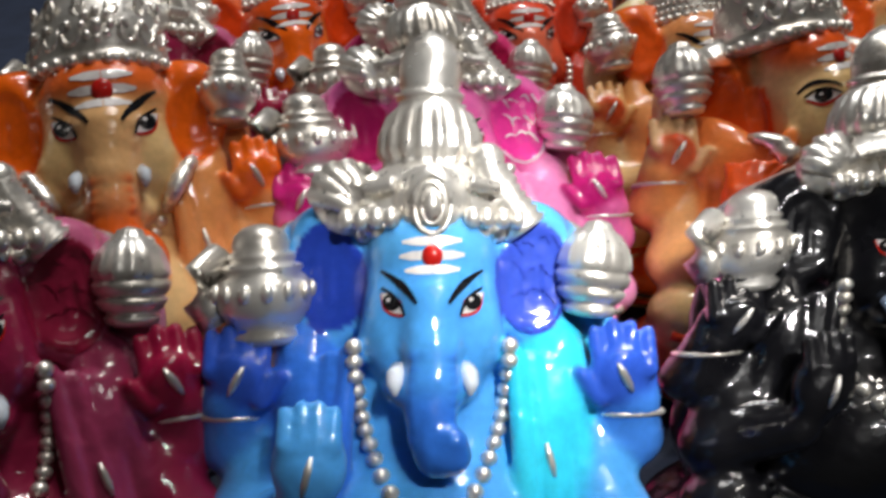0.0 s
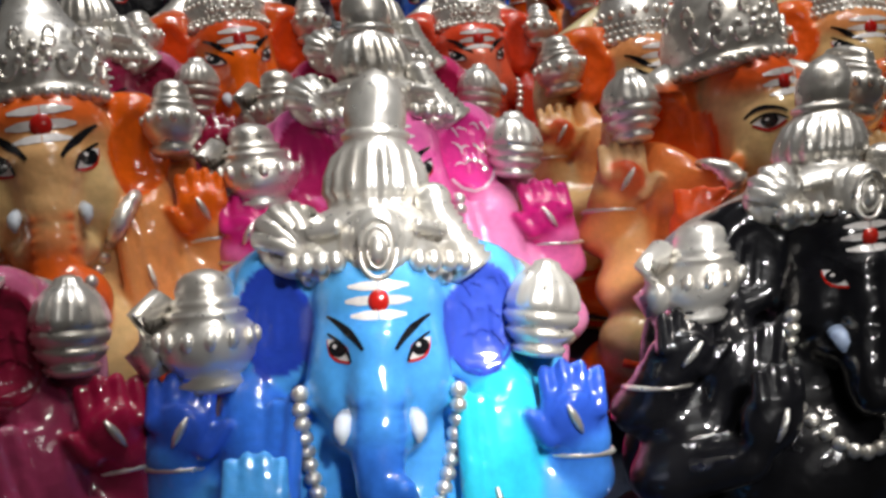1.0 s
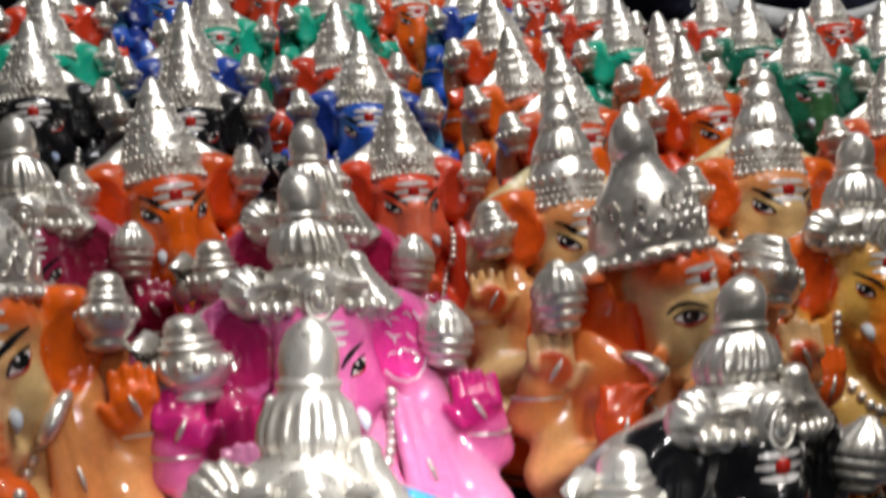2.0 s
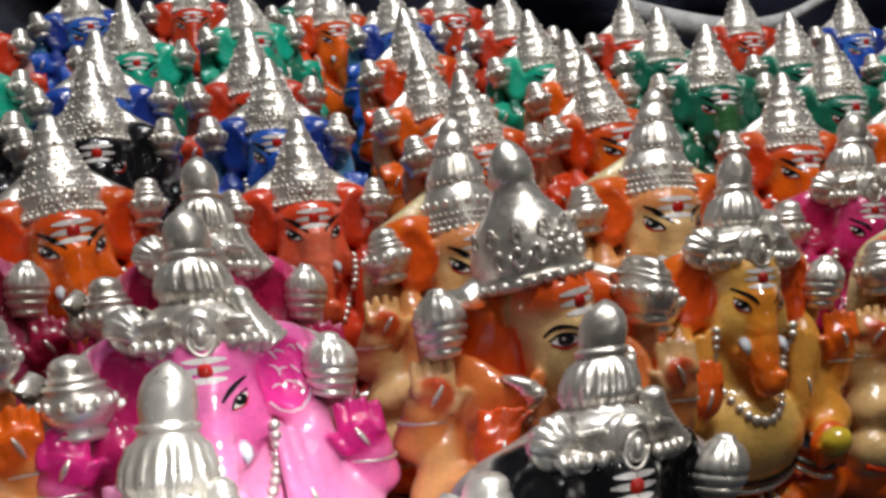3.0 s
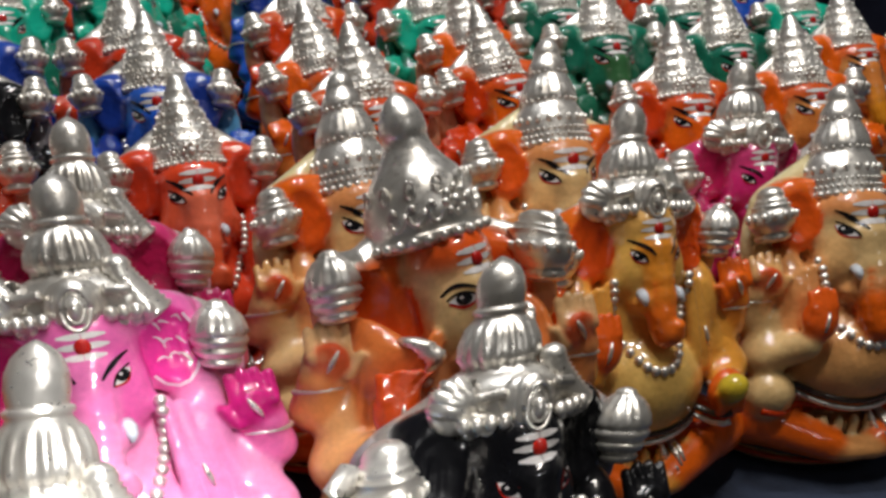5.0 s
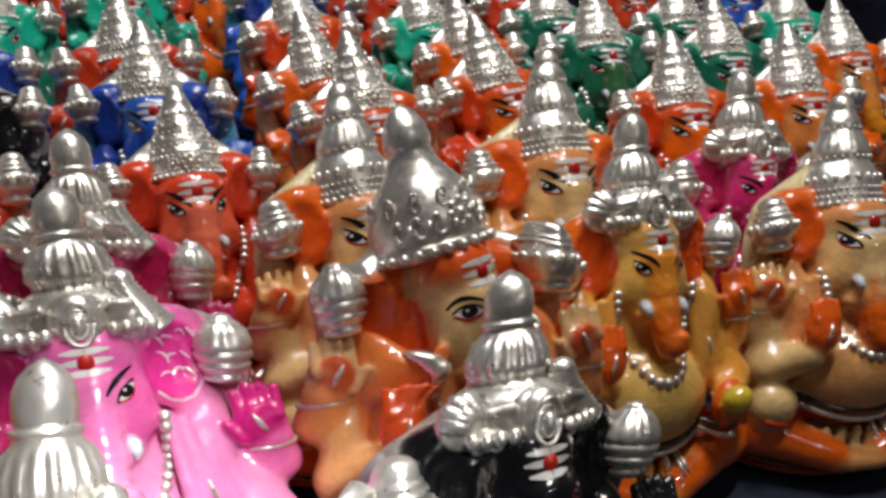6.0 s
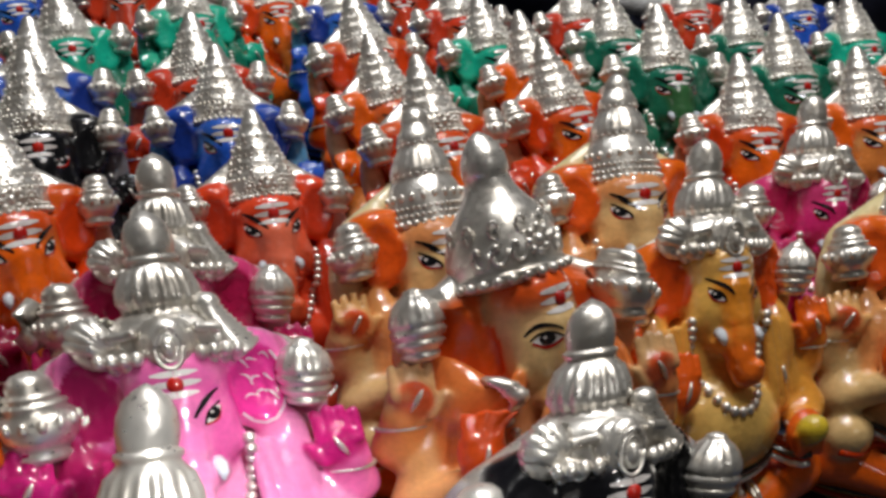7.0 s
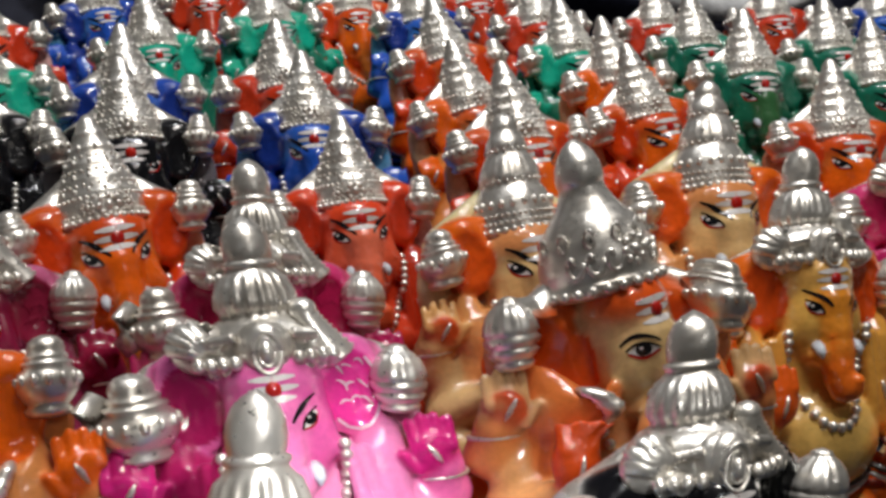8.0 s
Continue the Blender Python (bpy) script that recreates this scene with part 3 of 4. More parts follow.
def crown(g, kind):
    x0, y0, z0 = at = (0, -1.5, 140.5 if kind == "pot" else 143.5)
    if kind == "dome":
        kind = "turban"
    stretch = {"pot": 1.06, "cone": 1.12, "turban": 0.96, "tall": 1.04}[kind]
    prof = [(r, h * stretch) for r, h in CROWNS[kind]]
    flat = 0.92
    fine = []
    for (r, h), (r2, h2) in zip(prof, prof[1:]):
        fine += [(r, h), ((r + r2) / 2, (h + h2) / 2)]
    fine.append(prof[-1])
    if kind == "pot":
        g.lathe(fine, at, seg=72, ribs=18, rib=0.12, flat=flat, rib_range=(20.2, 34.5))
    elif kind == "tall":
        g.lathe(fine, at, seg=64, ribs=20, rib=0.05, flat=flat, rib_range=(28, 38))
    else:
        g.lathe(fine, at, seg=48, flat=flat)

    def ring_of(h, size, n, out=0.0, tall=1.0):
        rs, hs = [p[0] for p in prof], [p[1] for p in prof]
        r = float(np.interp(h, hs, rs)) + out
        for s in range(n):
            a = 2 * math.pi * s / n
            g.ball((x0 + r * math.cos(a), y0 + r * math.sin(a) * flat, z0 + h), (size, size, size * tall), seg=8, rings=5)

    def flower(h, ang, size):
        rs, hs = [p[0] for p in prof], [p[1] for p in prof]
        r = float(np.interp(h, hs, rs))
        ca, sa = math.cos(ang), math.sin(ang)
        mid = np.array((x0 + r * ca, y0 + r * sa * flat, z0 + h))
        g.ball(mid, size * 0.45, seg=8, rings=5)
        for i in range(8):
            b = 2 * math.pi * i / 8
            g.ball(mid + np.array((-sa * math.cos(b), ca * math.cos(b), math.sin(b))) * size * 0.85, size * 0.3, seg=7, rings=4)

    front = -math.pi / 2
    if kind == "pot":
        ring_of(1.5, 2.9, 20)
        ring_of(12, 1.1, 40)
        # oval jewel on the front
        jy = y0 - 22 * flat
        g.ball((0, jy + 0.5, z0 + 8), (7.4, 4.6, 10.2), seg=20, rings=12)
        for rx, rz, rr in ((4.6, 7.4, 0.8), (2.7, 5.0, 0.5)):
            g.tube([(rx * math.cos(a), jy - 4.2 + 0.05 * (rx * math.cos(a)) ** 2, z0 + 7.4 + rz * math.sin(a)) for a in np.linspace(0, 2 * math.pi, 24)], rr, seg=7)
        g.ball((0, jy - 4.4, z0 + 7), (2.2, 1.6, 3.4), seg=10, rings=7)
        # a scallop shell on one side, a coiled roll on the other
        sx, sy, sz = -25.0, y0 - 10, z0 + 12.0
        for i in range(5):
            a = radians(118 + 30 * (i - 2))
            tip = (sx + 3 + 8 * math.cos(a), sy - 2.0, sz - 1 + 8 * math.sin(a))
            g.tube([(sx + 9, sy - 1, sz - 7), (sx + 5 + 3.4 * math.cos(a), sy - 4.2, sz - 2 + 3.6 * math.sin(a)), tip, (tip[0] + 1.2 * math.cos(a), sy, tip[2] + 1.2 * math.sin(a))], [2.6, 3.4, 2.8, 1.0], seg=10)
        g.ball((sx + 5, sy + 1, sz - 2), (10.5, 5.5, 9.5), seg=14, rings=9)
        g.tube([(sx + 4, sy, sz - 5), (sx + 12, sy - 2, sz - 8), (sx + 18, sy - 5, sz - 9)], [5, 5, 4], seg=10, rings=0.05)
        g.ball((15, y0 - 6, z0 + 10), (9, 8, 9), seg=16, rings=10)
        g.ball((-14, y0 - 6, z0 + 9), (10, 8, 8), seg=16, rings=10)
        g.ball((0, jy + 3.5, z0 + 9), (10, 6, 9.5), seg=18, rings=12)
        n = 19
        pts = [(14.5 + 10 * t ** 1.4, y0 - 9 + 1 * t, z0 + 21 - 19 * t) for t in np.linspace(0, 1, n)]
        g.tube(pts, [4.4 + 2.2 * t for t in np.linspace(0, 1, n)], seg=12, rings=0.08)
        g.ball(pts[0], (4.8, 4.8, 4.4), seg=10, rings=7)
        for s in (-1, 1):
            g.tube([(s * (9 + 8 * t), jy + 0.6 + 3.5 * t, z0 + 13.4 - 1.2 * t) for t in np.linspace(0, 1, 11)], 1.9, seg=8, rings=0.14)
            for i in range(4):
                g.ball((s * (10 + 3.8 * i), jy - 0.8 + 1.6 * i, z0 + 4.4), (2.4, 2, 2.8), seg=8, rings=5)
    else:
        ring_of(2.6, 2.1 if kind == "turban" else 1.6, 26 if kind == "turban" else 34, 0.2)
        if kind == "turban":
            flower(14.0, front, 5.4)
            for s in (-1, 1):
                for k in range(3):
                    mid = front + s * (0.42 + 0.34 * k)
                    p = [(x0 + 22.6 * math.cos(mid + 0.13 * u * math.cos(4.2 * u)), y0 + 22.6 * math.sin(mid + 0.13 * u * math.cos(4.2 * u)) * flat, z0 + 13.5 + 4.6 * u * math.sin(4.2 * u)) for u in np.linspace(0.1, 1.5, 16)]
                    g.tube(p, 1.0, seg=7)
            for i in range(9):
                a = front + (i - 4) * 0.5 + 0.25
                rs = 21.2
                p = [(x0 + rs * math.cos(a + 0.09 * math.sin(b)), y0 + rs * math.sin(a + 0.09 * math.sin(b)) * flat, z0 + 21 + 3.4 * math.cos(b)) for b in np.linspace(0, 2 * math.pi, 12)]
                g.tube(p, 0.7, seg=6)
        elif kind == "cone":
            ring_of(5.4, 0.9, 50, 0.2)
            flower(8.4, front, 5.2)
            for i in range(6):
                flower(8.4, front + (i - 2.5) * 0.62 * 1.5, 3.2)
            ring_of(13.6, 1.1, 40, 0.2)
            for h, n in ((17, 16), (24, 13), (31.5, 10), (38.5, 8)):
                ring_of(h, 1.2, n, -0.3, 1.6)
            for h, n in ((20, 30), (27.4, 26), (34.4, 20)):
                ring_of(h, 0.8, n, 0.2)
        else:
            ring_of(6.4, 0.9, 46, 0.2)
            ring_of(15.5, 1.5, 22, 0, 1.5)
            ring_of(10.0, 0.9, 44, 0.2)
            for h, n in ((26.5, 24), (42.0, 18)):
                ring_of(h, 0.9, n, 0.1)


def held_pot(g, at, up, size=1.0, kind="pot"):
    """The silver things in the raised hands."""
    if kind == "pot":
        prof = [(4, -14), (8.5, -13), (9.8, -10.8), (8.2, -9), (9.4, -8), (12.0, -4.4), (12.8, -0.5), (11.9, 3.2), (9.8, 5.2), (10.6, 6.2), (10.2, 7.2), (8.2, 8), (8.8, 9), (8.4, 10), (7.2, 10.8), (7.4, 12.6), (6.6, 15), (4.6, 16.8), (1.4, 17.8)]
        g.lathe([(r * size, h * size) for r, h in prof], at, up, seg=28, ribs=0)
        m = np.array(Vector(up).normalized().to_track_quat("Z", "Y").to_matrix())
        for i in range(14):
            a = 2 * math.pi * i / 14
            q = m @ np.array((12.4 * math.cos(a), 12.4 * math.sin(a), 0.5)) * size
            g.ball(np.array(at) + q, (1.7 * size, 1.7 * size, 2.6 * size), seg=7, rings=5)
    else:
        prof = [(5, -15), (8, -14), (9, -12), (7.8, -10.6), (9.8, -9.2), (11.4, -6.6), (10.2, -5.2), (11.6, -4), (12.4, -1.6), (11.4, 0.2), (12, 1.4), (11.4, 5), (9.8, 9), (7.4, 12), (5.2, 13.6), (4.6, 14.2), (3.8, 15.8), (1.2, 16.8)]
        fine = []
        for p, q in zip(prof, prof[1:]):
            fine += [p, ((p[0] + q[0]) / 2, (p[1] + q[1]) / 2)]
        fine.append(prof[-1])
        g.lathe([(r * size, h * size) for r, h in fine], at, up, seg=48, ribs=13, rib=0.10, rib_range=(0.8, 13))


def painted_face(g, c, kind):
    white, red, black = "white", "red", "black"
    fs = FACE[kind]
    style = "arc" if kind == "turban" else "slant"

    drop = {"pot": 11.5, "cone": 8.0, "turban": 13.0, "dome": 11.0, "tall": 8.0}[kind]

    def at(x, z):
        if abs(x) < 3.5 or z > 131.5:
            return x * fs, TILAK_V + (z - TILAK_V) * fs
        return x * fs, TILAK_V - drop + (z - 122) * fs * (1.0 if style == "arc" else 0.85)

    def stroke(pts, width, paint, lift, n=14):
        g.stroke(c, [at(*p) for p in pts], [w * fs for w in width], paint, lift, n)

    def spot(p, rx, rz, paint, lift, tilt=0.0, point=0.0):
        g.spot(c, at(*p), rx * fs, rz * fs, paint, lift, tilt, point)

    # tilak: three white strokes and a red dot
    for i, z in enumerate((138.6, 135.2, 131.8)):
        for s in (-1, 1):
            g.stroke(c, [(s * (1.9 if i == 1 else 0.1) * fs, TILAK_V + (z - TILAK_V) * fs), (s * (7.0, 7.6, 6.4)[i] * fs, TILAK_V + (z - TILAK_V) * fs + 0.2 * s)], [w * fs for w in (2.2, 2.1, 0.7)], white, 0.30)
    dot = c.front(np.array([0.0]), np.array([TILAK_V]), 0.2)[0]
    g.ball(dot, (2.5 * fs, 1.5, 2.7 * fs), red, seg=18, rings=8)
    for s in (-1, 1):
        if style == "arc":
            stroke([(s * 4.2, 124.6), (s * 9.5, 130.2), (s * 14.2, 125.2)], (0.5, 1.6, 0.5), black, 0.3, 18)
            spot((s * 9.2, 121.9), 4.4, 2.4, red, 0.26, s * 4, 0.75)
            spot((s * 9.2, 122.7), 4.1, 2.0, white, 0.42, s * 4, 0.75)
            spot((s * 9.2, 122.9), 2.2, 2.05, black, 0.58)
            stroke([(s * 4.7, 122.3), (s * 9.2, 127.2), (s * 13.7, 123.4)], (0.5, 1.0, 0.5), black, 0.66, 16)
            # the pupil's glint, painted as a white dot
            spot((s * 9.2 - 0.6, 123.5), 0.5, 0.5, white, 0.8)
        else:
            stroke([(s * 3.7, 121.8), (s * 6.6, 127.6), (s * 12.0, 131.2)], (0.8, 1.9, 0.6), black, 0.3, 18)
            spot((s * 9.2, 121.6), 3.9, 2.2, red, 0.26, s * 46, 0.7)
            spot((s * 9.3, 122.0), 3.5, 1.75, white, 0.42, s * 46, 0.7)
            spot((s * 9.5, 122.3), 2.1, 1.75, black, 0.58, s * 40)
            stroke([(s * 6.4, 118.6), (s * 7.2, 123.4), (s * 11.8, 126.4)], (0.5, 1.1, 0.5), black, 0.66, 14)
            # a white dot painted for the glint on this pupil
            spot((s * 9.5 - 0.6, 123.0), 0.5, 0.5, white, 0.8)


def necklace(g, c, kind):
    """Beads on the chest; the domed kinds wear a thick collar."""
    wide = 0.35 + 0.65 * FACE[kind]
    if kind in ("turban", "dome"):
        for s in (-1, 1):
            t = np.linspace(0, 1, 15)
            p = c.front(s * (27 - 10 * t), 112 - 17 * t ** 1.2, 1.0)
            g.tube(p, [2.2 + 1.0 * math.sin(3.1 * q) for q in t], seg=10, rings=0.08)
        n = 15
        x = np.linspace(-17, 17, n)
        for q in c.front(x, 76 + 20 * (x / 17) ** 2, 0.6):
            g.ball(q, 2.2, seg=9, rings=6)
        return
    n, drop, half, top = 27, 70.0 - 6 * (wide - 1), 16.0 * wide, 113.0
    t = np.linspace(-1, 1, 400)
    x = half * np.sin(t * math.pi / 2) * (1 + 0.16 * np.abs(t))
    v = drop + (top - drop) * np.abs(t) ** 2.2
    run = np.concatenate([[0], np.cumsum(np.hypot(np.diff(x), np.diff(v)))])
    even = np.linspace(0, run[-1], n)
    for q in c.front(np.interp(even, run, x), np.interp(even, run, v), 0.5):
        g.ball(q, 2.25, seg=9, rings=6)


HEAD_TURN = {"turban": (20, 11)}


def turned_head(p, turn, roll):
    """Turns the head and crown to its left and tips it to its right, in degrees; the shoulders stay."""
    up = np.clip((p[:, 2] - 88) / 22, 0, 1)
    r = np.hypot(p[:, 0], p[:, 1] + 2)
    near = np.where(p[:, 2] > 140, np.clip((44 - r) / 14, 0, 1), np.clip((36 - np.abs(p[:, 0])) / 12, 0, 1))
    w = up * up * (3 - 2 * up) * near
    a, b = radians(turn) * w, radians(roll) * w
    x, y, z = p[:, 0], p[:, 1] + 2, p[:, 2] - 118
    x, z = x * np.cos(b) - z * np.sin(b), x * np.sin(b) + z * np.cos(b)
    return np.stack([x * np.cos(a) - y * np.sin(a), x * np.sin(a) + y * np.cos(a) - 2, z + 118], axis=1)


def figure(kind, step):
    """All the pieces of a figure of this kind, unpainted."""
    c = body(kind)
    g = Pieces()
    v, f = c.skin(step)
    g.add(v, f, "clay")
    crown(g, kind)
    if kind == "pot":
        held_pot(g, (-43, -9, 127), (-0.05, -0.1, 1), 1.0)
        held_pot(g, (42, -10, 132), (0.12, -0.1, 1), 0.80, "bud")
        g.tube([(-54, -8, 138), (-58, -10, 132), (-58, -11, 124), (-55, -10, 118)], [3.5, 5, 5, 3.5], seg=10)
    elif kind == "cone":
        held_pot(g, (-41, -7, 144), (-0.1, 0, 1), 0.82)
        held_pot(g, (41, -7, 145), (0.1, 0, 1), 0.82)
    elif kind in ("turban", "dome"):
        held_pot(g, (-45, -14, 130), (-0.1, -0.05, 1), 0.82, "bud")
        held_pot(g, (42, -7, 136), (0.1, 0, 1), 0.85)
    else:
        held_pot(g, (-42, -9, 136), (-0.1, 0, 1), 0.88)
        held_pot(g, (42, -9, 138), (0.1, 0, 1), 0.88)
    painted_face(g, c, kind)
    # tusks
    for s in (-1, 1):
        k = 0.35 + 0.65 * FACE[kind]
        a = c.front(np.array([s * 7.6 * k]), np.array([135 - {"dome": 21.0, "cone": 22.0, "tall": 22.0}.get(kind, 27.0) * k]), -1.0)[0]
        g.tube([a, a + (s * 0.9, -3.0, -1.6), a + (s * 1.2, -5.0, -4.0), a + (s * 1.0, -5.6, -6.6)], [2.5, 2.4, 1.9, 0.5], "tusk", 10)
    necklace(g, c, kind)
    # pale edge line and curls on one ear: its glints, painted as strokes
    if kind == "pot":
        ex, ez = 16 * (0.35 + 0.65 * FACE[kind]) + 9.5, EAR_V[kind]
        edge = [(ex + 9.4 * math.cos(a), ez - 1 + 14.5 * math.sin(a)) for a in np.linspace(-2.4, 0.9, 9)]
        for p, q in zip(edge, edge[1:]):
            g.stroke(c, [p, q], (1.1, 1.1, 1.1), "ear_glint", 0.5, 5)
        rng = random.Random(7)
        for i in range(9):
            x, y = ex - 3.6 + 3.6 * (i % 3) + rng.uniform(-0.8, 0.8), ez + 7.5 - 6.5 * (i // 3) + rng.uniform(-1.2, 1.2)
            w, t = rng.uniform(1.6, 2.8), rng.uniform(-1.0, 1.0)
            g.stroke(c, [(x - w * math.cos(t), y - w * math.sin(t)), (x + rng.uniform(-2, 2), y + rng.uniform(1.5, 3)), (x + w * math.cos(t), y + w * math.sin(t))], (0.3, 1.1, 0.4), "ear_glint", 0.5, 9)
    # marks on the palms, bracelets, sash and anklets
    for s in (-1, 1):
        p = c.front(np.linspace(s * 46, s * 50, 5), np.array([108.0, 106, 104, 102, 100]), 0.3)
        g.tube(p, [0.4, 1.0, 1.2, 1.0, 0.4], seg=7)
        ring = np.linspace(-0.4, math.pi + 0.4, 12)
        g.tube([(s * 50.5 + 9.2 * math.cos(a), -6 - 9.2 * math.sin(a), 93.0) for a in ring], 1.1, seg=7)
        if s > 0:
            g.tube([(s * 40 + 8.2 * math.cos(a), -24 - 8.2 * math.sin(a), 58.0) for a in ring], 1.1, seg=7)
        g.tube(c.front(np.linspace(s * 28, s * 30, 4), np.array([86.0, 83, 80, 77]), 0.2), [0.5, 1.0, 1.0, 0.5], seg=7)
    x = np.linspace(-34, 34, 30)
    band = c.front(x, 42 + 8 * (x / 34) ** 2, 0.2)
    g.tube(band, 1.7, "sash", 8)
    g.tube(band + (0, -0.2, -4), 1.4, "", 8)
    x = np.linspace(-51, 51, 34)
    g.tube(c.front(x, np.full(34, 11.0), 0.1), 1.6, "sash", 8)
    g.tube(c.front(x, np.full(34, 35.0) + 5 * (x / 51) ** 2, -0.2), 1.9, "trim", 8)
    g.tube(c.front(x, np.full(34, 7.0), -0.2), 1.7, "trim", 8)
    # pleated silver end of the sash
    for i in range(5):
        xx = np.full(6, 8.0 + 2.2 * i)
        g.tube(c.front(xx, np.linspace(40, 27 + abs(i - 2), 6), 0.6), [0.8, 1.3, 1.4, 1.4, 1.3, 0.6], "", 7)
    # head turned on its shoulders, then all leaned back
    v = turned_head(np.concatenate(g.v), *HEAD_TURN.get(kind, (0, 0)))
    clay_paint = c.paints(g.v[0], 1.15)
    tilak = lean(turned_head(c.front(np.array([0.0]), np.array([TILAK_V]), 0.0), *HEAD_TURN.get(kind, (0, 0))))[0]
    return lean(v), g.f, g.paint, clay_paint, tilak


# ---- paints: what each palette puts where ----
METAL_TONE = (0.72, 0.70, 0.66)


def palette(body_c, **more):
    p = dict(white=(0.80, 0.76, 0.74), red=(0.55, 0.015, 0.01), black=(0.008, 0.008, 0.01), tusk=(0.62, 0.68, 0.75), sash=(0.05, 0.03, 0.02))
    for k in ("base leg foot skirt knee trim belly chest back shawl_l shawl_r uparm palm_l palm_r arm hand sweet head brow cheek rim ear_l ear_r flank trunk_top trunk mouth").split():
        p[k] = body_c
    p["web"] = METAL_TONE
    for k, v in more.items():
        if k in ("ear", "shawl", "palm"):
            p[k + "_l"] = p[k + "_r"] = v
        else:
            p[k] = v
    p.setdefault("palm_in", p["palm_r"])
    # a palette without painted glints gives these strokes the ear's own colour
    p.setdefault("ear_glint", p["ear_r"])
    return p


ORANGE, CREAM, RUST, DEEP = (0.90, 0.14, 0.006), (0.80, 0.54, 0.24), (0.74, 0.055, 0.004), (0.40, 0.03, 0.006)
SKY, ULTRA, CYAN, NAVY = (0.08, 0.38, 0.88), (0.018, 0.05, 0.42), (0.04, 0.68, 0.92), (0.012, 0.04, 0.28)
ROSE, MAGENTA, WINE, BLUSH = (0.85, 0.13, 0.42), (0.50, 0.010, 0.13), (0.28, 0.008, 0.05), (0.88, 0.45, 0.62)
INK = (0.006, 0.006, 0.008)
TEAL, GREEN, PINE = (0.008, 0.42, 0.27), (0.008, 0.15, 0.09), (0.02, 0.09, 0.03)
RED, AMBER = (0.62, 0.045, 0.012), (0.82, 0.29, 0.015)
